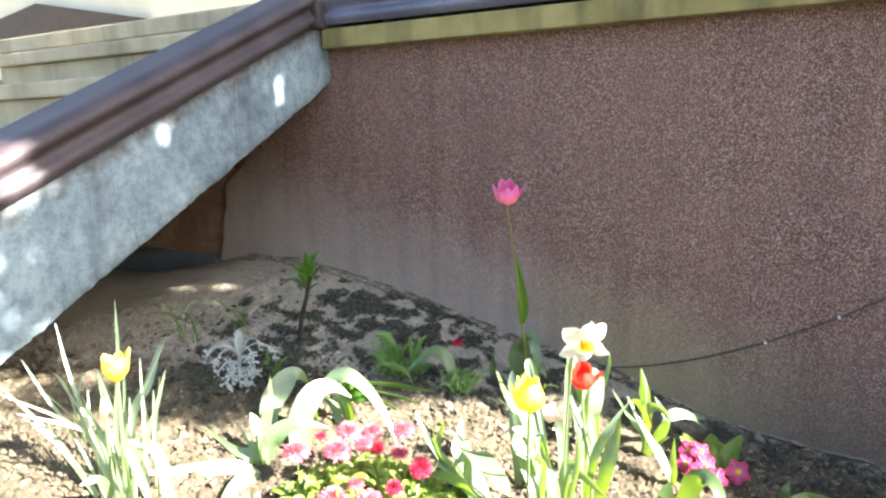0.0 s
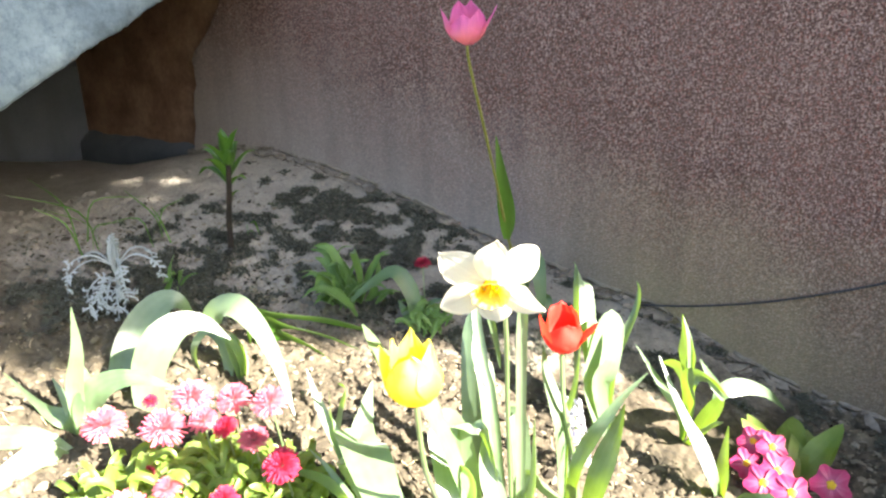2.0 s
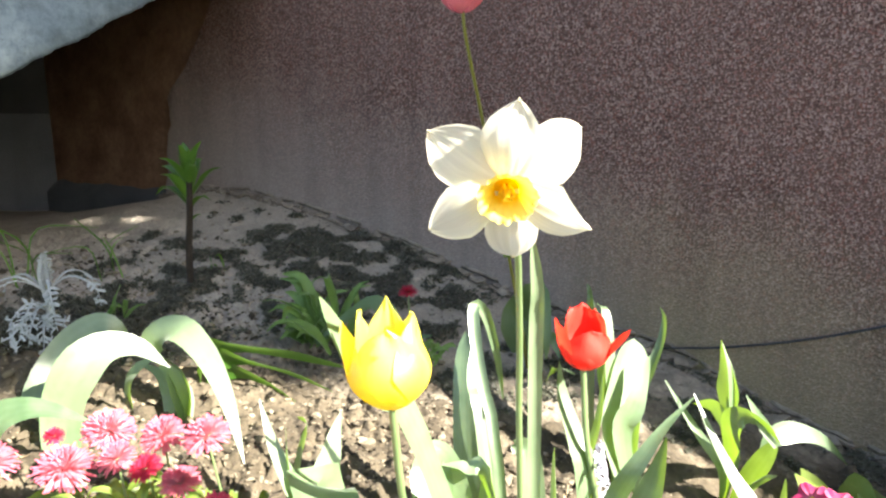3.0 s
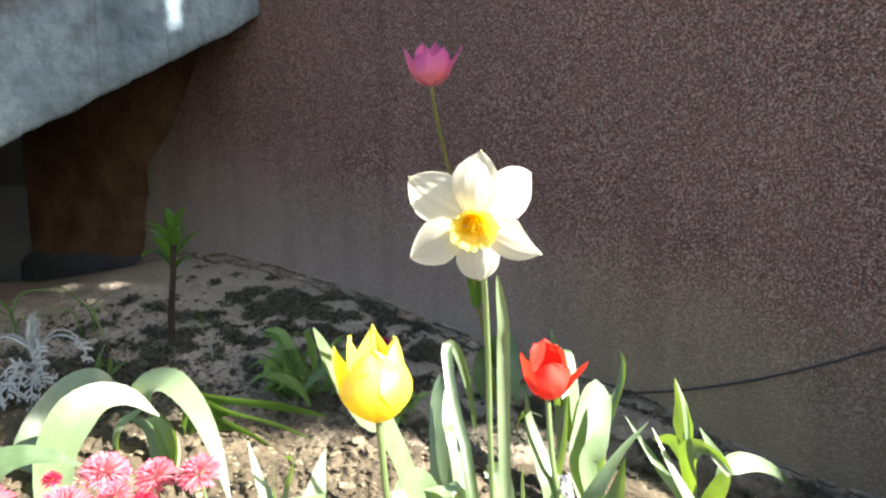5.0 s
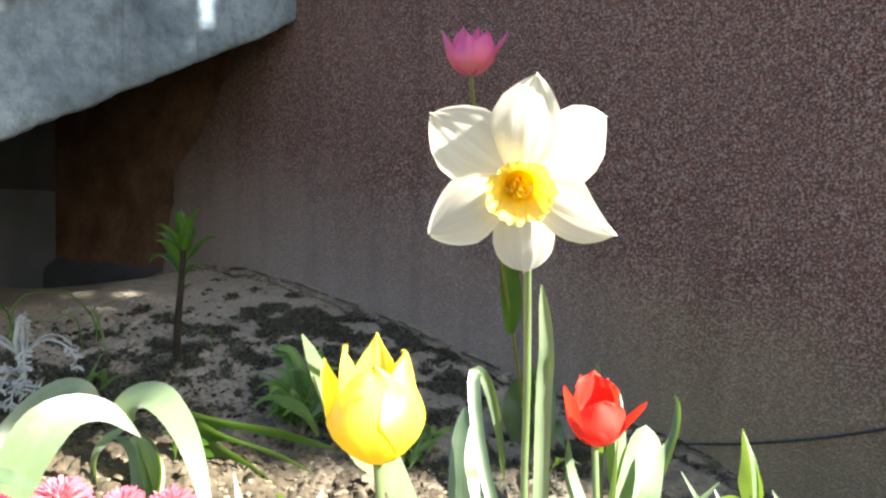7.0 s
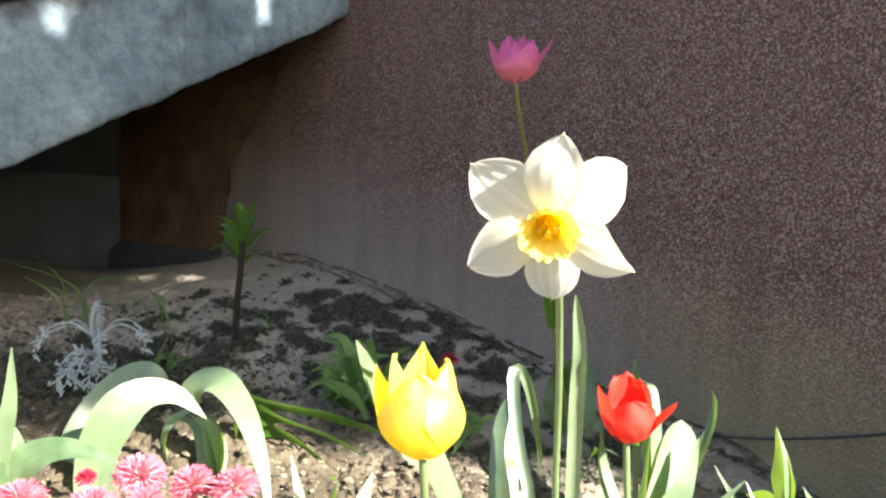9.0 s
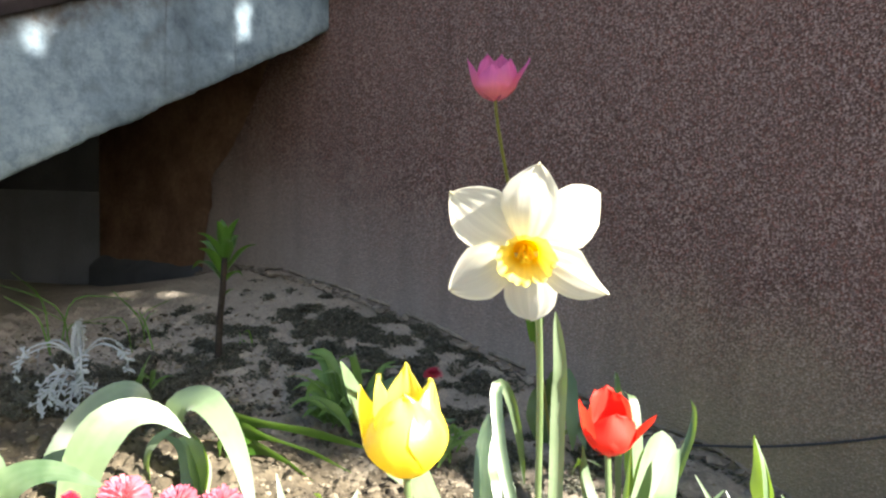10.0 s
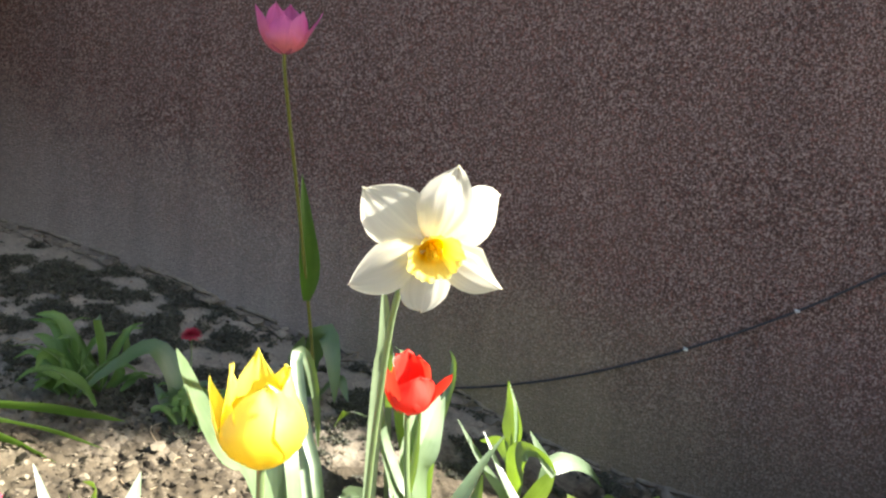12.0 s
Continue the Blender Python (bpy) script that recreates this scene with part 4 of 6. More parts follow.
leaf(0.044, BACKLIT, (-0.405, 0.800, 0.078), (-0.424, 0.800, 0.135), (-0.418, 0.796, 0.180), (-0.396, 0.788, 0.210), (-0.376, 0.775, 0.178), (-0.364, 0.765, 0.130), (-0.360, 0.760, 0.098), root=0.6, end=FRONT)
leaf(0.012, SUNNY, (-0.352, 0.740, 0.060), (-0.320, 0.705, 0.103), (-0.292, 0.690, 0.116), (-0.262, 0.675, 0.118))
leaf(0.028, None, (-0.412, 0.766, 0.075), (-0.367, 0.779, 0.134), (-0.337, 0.765, 0.103))
leaf(0.022, None, (-0.500, 0.738, 0.089), (-0.499, 0.748, 0.128), (-0.505, 0.753, 0.155))

# daffodil
rng = random.Random(14)
df = thing("daffodil", ground_at(-0.097, 0.26), "white daffodil with a frilled orange-yellow cup, in full sun", "daffodil")
FACE = Vector((0.52, -0.77, -0.38)).normalized()
FC = Vector((0.0270, 0.0265, 0.4740))
stem_part(df, [(-0.094, 0.243, -0.045), (-0.075, 0.210, 0.130), (-0.057, 0.176, 0.270), (-0.045, 0.157, 0.346), (-0.028, 0.127, 0.412), (-0.004, 0.084, 0.455), tuple(FC - FACE * 0.024), tuple(FC - FACE * 0.004)], 0.0026, 0.0021)


def tepal(bm, tip, left, right, bow, inner, rng):
    """One tepal from the throat to its tip; half widths on both sides at even steps along it."""
    axis = Vector(tip) - FC
    side = axis.cross(FACE).normalized()
    rows, n, m, ph = [], 22, 14, rng.uniform(0, 6)
    at = (0.0, 0.25, 0.5, 0.65, 0.8, 0.9, 0.96, 1.0)
    for i in range(n + 1):
        u = (i / n) ** 0.85
        wl, wr = interp(u, at, left) * 0.00025, interp(u, at, right) * 0.00025
        row = []
        for j in range(m + 1):
            v = j / m * 2 - 1
            w = (wr if v > 0 else wl) * v
            depth = bow * math.sin(math.pi * u) + inner * 0.0016 * (1 - u) + 0.0010 * math.cos(v * 3.1) * (1 - u * u)
            depth += 0.0009 * math.sin(ph + 4 * u + 2.6 * v) * u + 0.00035 * math.sin(ph * 2 + 15 * v + 2 * u) + 0.0014 * v * v * u * math.sin(ph)
            row.append(FC + axis * u + side * w + FACE * depth)
        rows.append(row)
    add_grid(bm, rows)
    tube(bm, [Vector(tip) - axis * 0.03, Vector(tip) + axis * 0.018], 0.0006, 0.0002, 2, 5)


for tip, left, right, bow, inner in (
        ((0.0438, 0.0111, 0.5134), (14, 42, 62, 62, 50, 32, 18, 3), (14, 40, 58, 53, 37, 24, 13, 3), 0.003, 1),
        ((0.0569, 0.0456, 0.5002), (14, 38, 54, 57, 50, 36, 22, 5), (14, 52, 71, 67, 54, 31, 16, 4), 0.003, 0),
        ((0.0610, 0.0497, 0.4508), (14, 40, 52, 34, 18, 8, 4, 1), (14, 38, 51, 51, 43, 30, 18, 2), 0.002, 1),
        ((0.0185, 0.0455, 0.4332), (14, 42, 57, 58, 52, 40, 27, 7), (14, 38, 50, 53, 47, 37, 24, 7), 0.002, 0),
        ((-0.0105, 0.0128, 0.4498), (14, 34, 51, 54, 43, 30, 17, 4), (14, 48, 66, 56, 39, 24, 13, 3), 0.004, 1),
        ((0.0005, -0.0009, 0.5000), (14, 50, 66, 64, 50, 31, 16, 4), (14, 48, 66, 64, 50, 33, 19, 4), 0.003, 0)):
    bm = bmesh.new()
    tepal(bm, tip, left, right, bow, inner, rng)
    part("tepal", bm, M_WHITE, df)
bm = bmesh.new()
CUP = Vector((0.50, -0.71, -0.50)).normalized()
cx, cy, _ = frame_of(CUP)
rows = []
for i in range(15):
    u = i / 14
    r = 0.0052 + 0.0030 * min(u * 1.6, 1) + 0.0064 * u ** 1.9
    row = []
    for j in range(145):
        a = 2 * math.pi * j / 144
        crimp = 0.55 + 0.9 * abs(noise.noise(Vector((math.cos(a) * 2.2, math.sin(a) * 2.2, 5))))
        fr = u ** 3 * crimp * (0.0004 * math.sin(a * 17 + 2 * math.sin(a * 3)) + 0.0008 * math.sin(a * 7 + 1))
        row.append(FC + (cx * math.cos(a) + cy * math.sin(a)) * (r + fr) + CUP * (0.001 + 0.0150 * u ** 0.85 - 0.0020 * u ** 4 + u ** 3 * crimp * (0.0007 * math.sin(a * 19) + 0.0006 * math.sin(a * 11))))
    rows.append(row)
add_grid(bm, rows)
part("corona", bm, M_CORONA, df, "frilled orange-yellow cup")
bm = bmesh.new()
bmesh.ops.create_circle(bm, cap_ends=True, segments=20, radius=0.0062, matrix=Matrix.Translation(FC + CUP * 0.0040) @ CUP.to_track_quat("Z", "Y").to_matrix().to_4x4())
part("throat", bm, M_CORONA, df)
for k in range(6):
    a = 2 * math.pi * k / 6
    o = (cx * math.cos(a) + cy * math.sin(a))
    bm = bmesh.new()
    tube(bm, [FC + o * 0.002 + CUP * 0.003, FC + o * 0.0028 + CUP * 0.007, FC + o * 0.0034 + CUP * 0.0105], 0.0008, 0.0014, 5, 6)
    part("stamen", bm, M_EYE, df)
bm = bmesh.new()
tube(bm, [FC, FC + CUP * 0.008, FC + CUP * 0.0135], 0.001, 0.0016, 5, 6)
part("pistil", bm, M_EYE, df)
leaf = leaf_maker(df, rng, M_NARROW_LEAF, root=0.8, fold=0.22, strap=True, turn=0.3)
leaf(0.025, None, (-0.097, 0.278, -0.041), (-0.107, 0.277, 0.176), (-0.123, 0.270, 0.198))
leaf(0.0125, (0.62, -0.66, 0.25), (-0.093, 0.258, -0.041), (-0.082, 0.243, 0.295), (-0.074, 0.232, 0.363), (-0.072, 0.220, 0.412))
leaf(0.0125, None, (-0.130, 0.285, -0.033), (-0.154, 0.292, 0.180), (-0.180, 0.303, 0.245), (-0.201, 0.320, 0.302), (-0.203, 0.329, 0.3130), (-0.196, 0.338, 0.298), (-0.192, 0.352, 0.250), (-0.195, 0.367, 0.197))
leaf(0.040, (0.15, -0.90, 0.40), (-0.235, 0.362, -0.010), (-0.252, 0.380, 0.110), (-0.268, 0.400, 0.190), (-0.288, 0.425, 0.245), root=0.7, fold=0.08)
leaf(0.013, None, (-0.113, 0.272, -0.037), (-0.173, 0.314, 0.148), (-0.219, 0.356, 0.262))
leaf(0.028, SUNNY, (-0.094, 0.241, -0.044), (-0.106, 0.230, 0.077), (-0.130, 0.240, 0.126), (-0.141, 0.250, 0.171))
leaf(0.016, BACKLIT, (-0.094, 0.241, -0.044), (-0.060, 0.220, 0.093), (-0.048, 0.220, 0.163), (-0.055, 0.230, 0.232))
leaf(0.036, BACKLIT, (-0.094, 0.241, -0.044), (-0.084, 0.260, 0.114), (-0.056, 0.280, 0.104), (-0.016, 0.300, 0.051), root=0.3)

# tulip plants in leaf
def leafy_plant(label, at, seed):
    plant = thing("tulip_plant", ground_at(*at), label, "tulip plant", "tulip plants in leaf")
    return leaf_maker(plant, random.Random(seed), M_LILY_LEAF if seed == 29 else M_TULIP_LEAF_SHADED if seed in (25, 28) else M_TULIP_LEAF, turn=0.25 if seed in (22, 29) else 0.6)


leaf = leafy_plant("bent pale green tulip leaves beside the pink daisies", (-0.67, -0.01), 21)
leaf(0.025, SUNNY, (-0.675, -0.010, 0.095), (-0.672, -0.010, 0.177), (-0.655, -0.003, 0.246), (-0.649, -0.002, 0.311))
leaf(0.042, SUNWARD, (-0.675, 0.000, 0.091), (-0.668, 0.000, 0.150), (-0.645, 0.020, 0.184), (-0.610, 0.050, 0.193), (-0.563, 0.085, 0.176), root=0.6)
leaf(0.028, EDGEWISE, (-0.677, -0.004, 0.096), (-0.709, -0.017, 0.124), (-0.743, -0.029, 0.135), (-0.812, -0.050, 0.184))
leaf(0.029, SUNNY, (-0.695, 0.009, 0.099), (-0.710, 0.019, 0.162), (-0.737, 0.018, 0.204), broad=True)
leaf(0.020, SUNNY, (-0.686, -0.003, 0.097), (-0.711, -0.006, 0.138), (-0.744, -0.010, 0.179))
leaf(0.033, SUNNY, (-0.667, -0.034, 0.093), (-0.696, -0.064, 0.121), (-0.740, -0.114, 0.130), (-0.784, -0.171, 0.139), (-0.827, -0.226, 0.148))
leaf(0.035, SUNNY, (-0.658, -0.043, 0.092), (-0.658, -0.077, 0.114), (-0.648, -0.127, 0.111), (-0.628, -0.178, 0.107), broad=True)
leaf(0.017, SUNNY, (-0.597, -0.154, 0.077), (-0.661, -0.203, 0.114), (-0.728, -0.258, 0.128), (-0.760, -0.288, 0.134))

leaf = leafy_plant("broad tulip leaves arching over in bright sun", (-0.67, 0.21), 22)
leaf(0.032, None, (-0.646, 0.248, 0.087), (-0.653, 0.251, 0.124), (-0.669, 0.247, 0.162), (-0.685, 0.237, 0.172))
leaf(0.028, None, (-0.707, 0.206, 0.102), (-0.721, 0.210, 0.139), (-0.721, 0.223, 0.164), (-0.702, 0.252, 0.185))
leaf(0.024, None, (-0.666, 0.236, 0.093), (-0.690, 0.253, 0.132), (-0.720, 0.256, 0.150), (-0.767, 0.248, 0.160))
leaf(0.058, SUNNY, (-0.745, 0.075, 0.110), (-0.800, 0.140, 0.160), (-0.794, 0.195, 0.212), (-0.777, 0.222, 0.220), (-0.765, 0.245, 0.188))
leaf(0.056, (0.62, -0.62, 0.50), (-0.655, 0.085, 0.085), (-0.666, 0.096, 0.160), (-0.655, 0.118, 0.212), (-0.646, 0.150, 0.232), (-0.630, 0.182, 0.226), (-0.600, 0.205, 0.198), end=SUNWARD, root=0.75)
leaf(0.030, BACKLIT, (-0.632, 0.245, 0.087), (-0.660, 0.247, 0.140), (-0.688, 0.238, 0.190))
leaf(0.050, SUNWARD, (-0.690, 0.226, 0.196), (-0.676, 0.234, 0.218), (-0.652, 0.244, 0.229), (-0.625, 0.250, 0.224), (-0.580, 0.250, 0.197), (-0.529, 0.240, 0.150), (-0.488, 0.228, 0.088), root=0.55)
leaf(0.036, BACKLIT, (-0.646, 0.248, 0.087), (-0.645, 0.259, 0.132), (-0.660, 0.256, 0.167), (-0.683, 0.241, 0.186))

leaf = leafy_plant("spreading tulip plant with broad leaves lying on soil", (-0.22, 0.20), 23)
leaf(0.027, SUNNY, (-0.200, 0.190, -0.025), (-0.276, 0.170, 0.070), (-0.337, 0.190, 0.101), (-0.390, 0.200, 0.147), (-0.425, 0.210, 0.194))
leaf(0.024, BACKLIT, (-0.200, 0.190, -0.025), (-0.338, 0.190, 0.095), (-0.367, 0.200, 0.133), (-0.381, 0.210, 0.173))
leaf(0.024, BACKLIT, (-0.200, 0.190, -0.025), (-0.351, 0.200, 0.087), (-0.367, 0.215, 0.133), (-0.362, 0.225, 0.174), (-0.384, 0.230, 0.176))
leaf(0.032, SUNNY, (-0.200, 0.190, -0.025), (-0.304, 0.200, 0.109), (-0.319, 0.220, 0.158), (-0.323, 0.240, 0.194))
leaf(0.068, SUNNY, (-0.200, 0.190, -0.025), (-0.287, 0.170, 0.125), (-0.249, 0.140, 0.172), (-0.184, 0.100, 0.166), (-0.126, 0.066, 0.140), broad=True, root=0.6)
leaf(0.032, BACKLIT, (-0.200, 0.190, -0.025), (-0.244, 0.120, 0.098), (-0.303, 0.120, 0.113), (-0.382, 0.120, 0.094))
leaf(0.014, SUNNY, (-0.158, 0.104, -0.029), (-0.183, 0.100, 0.056), (-0.244, 0.120, 0.092), (-0.297, 0.130, 0.119), (-0.351, 0.140, 0.129))
leaf(0.042, BACKLIT, (-0.158, 0.104, -0.029), (-0.177, 0.090, 0.063), (-0.221, 0.080, 0.083), (-0.256, 0.060, 0.066), (-0.285, 0.030, 0.022), root=0.3)
leaf(0.034, SUNNY, (-0.150, 0.150, -0.030), (-0.112, 0.150, 0.096), (-0.136, 0.170, 0.147), (-0.167, 0.190, 0.187), (-0.174, 0.190, 0.206), broad=True)
leaf(0.022, BACKLIT, (-0.130, 0.165, -0.030), (-0.105, 0.160, 0.103), (-0.099, 0.170, 0.155), (-0.115, 0.175, 0.171), (-0.144, 0.180, 0.152))
leaf(0.016, SUNNY, (-0.158, 0.104, -0.029), (-0.138, 0.090, 0.068), (-0.168, 0.100, 0.109), (-0.190, 0.100, 0.118))
leaf(0.036, SUNNY, (-0.131, 0.139, -0.035), (-0.099, 0.110, 0.077), (-0.081, 0.120, 0.114), broad=True)
leaf(0.036, BACKLIT, (-0.042, 0.171, -0.054), (-0.014, 0.080, 0.053), (-0.040, 0.080, 0.083), (-0.068, 0.080, 0.100), (-0.087, 0.070, 0.055))
leaf(0.020, BACKLIT, (-0.158, 0.104, -0.029), (-0.140, 0.100, 0.016), (-0.156, 0.100, 0.068), (-0.147, 0.100, 0.106))
leaf(0.020, SUNNY, (-0.158, 0.104, -0.029), (-0.162, 0.100, 0.010), (-0.194, 0.100, 0.059), (-0.215, 0.100, 0.093))

leaf = leafy_plant("young tulip plant with upright leaves near the wall", (-0.02, 0.70), 24)
leaf(0.011, BACKLIT, (-0.040, 0.688, -0.031), (-0.032, 0.678, 0.050), (-0.031, 0.668, 0.118), (-0.032, 0.665, 0.140))
leaf(0.033, BACKLIT, (-0.031, 0.670, 0.100), (-0.032, 0.664, 0.140), (-0.035, 0.660, 0.178), (-0.043, 0.656, 0.217), root=0.3)
leaf(0.017, SUNNY, (-0.028, 0.662, 0.095), (-0.025, 0.655, 0.140), (-0.029, 0.652, 0.180), (-0.041, 0.654, 0.214), root=0.25)
leaf(0.025, SUNNY, (0.054, 0.608, -0.064), (0.047, 0.585, -0.011), (0.019, 0.600, 0.030), (-0.009, 0.610, 0.060), (-0.040, 0.625, 0.098), (-0.070, 0.640, 0.143))
leaf(0.014, FRONT, (-0.040, 0.688, -0.031), (-0.035, 0.660, 0.037), (-0.062, 0.650, 0.080), (-0.085, 0.640, 0.119), (-0.106, 0.630, 0.157))
leaf(0.034, BACKLIT, (-0.040, 0.688, -0.031), (-0.022, 0.660, 0.060), (-0.020, 0.640, 0.112), (-0.004, 0.634, 0.130), (0.020, 0.643, 0.120), (0.037, 0.650, 0.098), root=0.3)
leaf(0.030, BACKLIT, (-0.030, 0.685, -0.031), (0.000, 0.668, 0.030), (0.018, 0.658, 0.068), (0.033, 0.650, 0.100), broad=True, root=0.2)
leaf(0.016, FRONT, (0.034, 0.650, 0.092), (0.014, 0.643, 0.124), (-0.003, 0.634, 0.158), root=0.6)
leaf(0.030, SUNNY, (0.010, 0.672, 0.060), (0.022, 0.680, 0.090), (0.044, 0.712, 0.091), (0.072, 0.752, 0.070), (0.096, 0.790, 0.028), root=0.35)
leaf(0.026, BACKLIT, (0.054, 0.608, -0.064), (0.055, 0.600, -0.016), (0.053, 0.610, 0.023), (0.052, 0.620, 0.067), root=0.2)
leaf(0.016, SUNNY, (-0.040, 0.688, -0.031), (-0.009, 0.660, 0.009), (0.021, 0.650, 0.044), (0.036, 0.650, 0.053))
leaf(0.024, BACKLIT, (-0.033, 0.668, 0.095), (-0.052, 0.674, 0.117), (-0.085, 0.690, 0.108), root=0.7)

leaf = leafy_plant("tulip plant with broad pale leaves behind the red tulip", (-0.135, 0.60), 30)
leaf(0.036, SUNNY, (-0.135, 0.600, -0.008), (-0.178, 0.620, 0.111), (-0.196, 0.640, 0.162), (-0.221, 0.660, 0.212), (-0.248, 0.680, 0.258))
leaf(0.060, SUNNY, (-0.135, 0.600, -0.008), (-0.156, 0.600, 0.073), (-0.158, 0.620, 0.127), (-0.159, 0.640, 0.171), (-0.160, 0.650, 0.200), broad=True, point=2.6, root=0.6)
leaf(0.032, FRONT, (-0.135, 0.600, -0.008), (-0.148, 0.590, 0.085), (-0.136, 0.600, 0.121), (-0.132, 0.620, 0.164), (-0.128, 0.630, 0.187))
leaf(0.020, BACKLIT, (-0.135, 0.600, -0.008), (-0.139, 0.620, 0.101), (-0.140, 0.660, 0.148), (-0.139, 0.700, 0.186), (-0.143, 0.720, 0.215), (-0.155, 0.735, 0.227))
leaf(0.015, BACKLIT, (-0.196, 0.603, 0.002), (-0.218, 0.633, 0.239), (-0.238, 0.660, 0.268))
leaf(0.019, SUNNY, (-0.159, 0.595, -0.009), (-0.184, 0.616, 0.220), (-0.210, 0.635, 0.248))

leaf = leafy_plant("tulip plant with a folded hanging leaf before the primrose", (0.10, 0.46), 25)
leaf(0.042, FRONT, (0.081, 0.453, -0.077), (0.068, 0.465, -0.019), (0.075, 0.470, 0.028), broad=True)
leaf(0.046, EDGEWISE, (0.081, 0.453, -0.077), (0.098, 0.460, -0.033), (0.118, 0.455, 0.016), (0.139, 0.448, 0.068), (0.175, 0.430, 0.070), (0.199, 0.400, 0.033), (0.202, 0.360, -0.015), root=0.3, end=FRONT)
leaf(0.052, FRONT, (0.223, 0.389, -0.097), (0.217, 0.370, -0.041), (0.232, 0.385, 0.002), (0.257, 0.390, -0.009), (0.274, 0.385, -0.044))

leaf = leafy_plant("long tulip leaf arching low over the soil", (-0.05, 0.22), 26)
leaf(0.054, SUNWARD, (-0.062, 0.122, -0.048), (-0.027, 0.163, 0.017), (0.012, 0.199, 0.054), (0.066, 0.237, 0.070), (0.129, 0.267, 0.048), (0.203, 0.296, 0.003), (0.276, 0.324, -0.045), end=BACKLIT)
leaf(0.041, EDGEWISE, (-0.053, 0.128, -0.049), (-0.072, 0.133, 0.003), (-0.090, 0.134, 0.037), (-0.107, 0.133, 0.060))
leaf(0.038, SUNNY, (-0.116, 0.115, -0.050), (-0.074, 0.156, -0.021), (-0.035, 0.195, 0.007), (-0.007, 0.222, 0.028))

leaf = leafy_plant("single broad tulip leaf bent to the ground", (0.10, 0.34), 27)
leaf(0.060, SUNNY, (0.073, 0.222, -0.075), (0.107, 0.243, -0.019), (0.143, 0.258, -0.006), (0.197, 0.262, -0.039))

leaf = leafy_plant("tulip plant with wide blue-green leaves at the shade edge", (0.29, 0.52), 28)
leaf(0.066, BACKLIT, (0.325, 0.486, -0.108), (0.325, 0.490, -0.060), (0.328, 0.510, -0.011), (0.353, 0.530, 0.018), (0.390, 0.560, 0.014), (0.435, 0.580, 0.004), (0.475, 0.590, -0.017))
leaf(0.064, BACKLIT, (0.325, 0.486, -0.108), (0.348, 0.500, -0.045), (0.415, 0.530, -0.038), (0.464, 0.550, -0.041), (0.514, 0.550, -0.070), (0.559, 0.550, -0.101), root=0.15)
leaf(0.052, BACKLIT, (0.353, 0.419, -0.112), (0.348, 0.460, -0.073), (0.339, 0.470, -0.034))
leaf(0.034, FRONT, (0.298, 0.646, -0.095), (0.295, 0.650, -0.038), (0.302, 0.670, -0.006))
leaf(0.026, BACKLIT, (0.384, 0.445, -0.114), (0.361, 0.470, -0.063), (0.350, 0.480, -0.023))

leaf = leafy_plant("dark strap leaves arching low over the mossy soil", (-0.72, 0.40), 29)
leaf(0.026, None, (-0.903, 0.260, 0.141), (-0.901, 0.274, 0.190), (-0.892, 0.289, 0.221))
leaf(0.034, BACKLIT, (-0.735, 0.330, 0.106), (-0.715, 0.328, 0.160), (-0.690, 0.335, 0.176), (-0.625, 0.405, 0.158), (-0.570, 0.435, 0.147), (-0.525, 0.450, 0.140), root=0.6)
leaf(0.036, BACKLIT, (-0.730, 0.335, 0.105), (-0.700, 0.338, 0.148), (-0.665, 0.352, 0.155), (-0.610, 0.405, 0.130), (-0.550, 0.440, 0.100), root=0.6)
leaf(0.028, BACKLIT, (-0.724, 0.340, 0.105), (-0.685, 0.350, 0.133), (-0.640, 0.375, 0.120), (-0.590, 0.400, 0.088), root=0.6)

# clump with a half-open tulip and a bud
rng = random.Random(31)
yb = thing("tulip", ground_at(-0.79, -0.27), "pale yellow half-open tulip and a bud among narrow leaves", "tulip", "tulips in the bed")
leaf = leaf_maker(yb, rng, M_NARROW_LEAF, root=0.8, strap=True)
leaf(0.0083, None, (-0.781, -0.281, 0.117), (-0.800, -0.263, 0.265), (-0.805, -0.240, 0.393), (-0.819, -0.224, 0.510))
leaf(0.0075, None, (-0.789, -0.287, 0.118), (-0.841, -0.289, 0.267), (-0.880, -0.292, 0.363), (-0.913, -0.290, 0.468))
leaf(0.0067, None, (-0.796, -0.294, 0.120), (-0.878, -0.301, 0.252), (-0.939, -0.312, 0.325), (-0.991, -0.320, 0.393))
leaf(0.0083, None, (-0.774, -0.274, 0.115), (-0.784, -0.231, 0.279), (-0.772, -0.200, 0.351), (-0.754, -0.163, 0.434))
leaf(0.0090, None, (-0.774, -0.274, 0.115), (-0.751, -0.249, 0.224), (-0.728, -0.227, 0.300), (-0.712, -0.208, 0.380))
leaf(0.0075, None, (-0.800, -0.297, 0.120), (-0.895, -0.316, 0.232), (-0.959, -0.332, 0.289), (-1.023, -0.350, 0.341))
leaf(0.0105, None, (-0.792, -0.291, 0.119), (-0.832, -0.293, 0.236), (-0.861, -0.294, 0.310), (-0.860, -0.279, 0.379))
leaf(0.0165, None, (-0.756, -0.269, 0.112), (-0.750, -0.282, 0.204), (-0.740, -0.287, 0.254), (-0.677, -0.301, 0.198), (-0.647, -0.312, 0.168))
leaf(0.0150, None, (-0.782, -0.292, 0.117), (-0.768, -0.323, 0.196), (-0.771, -0.364, 0.204))
leaf(0.0075, None, (-0.803, -0.301, 0.121), (-0.869, -0.286, 0.236), (-0.926, -0.274, 0.326), (-0.961, -0.277, 0.356))
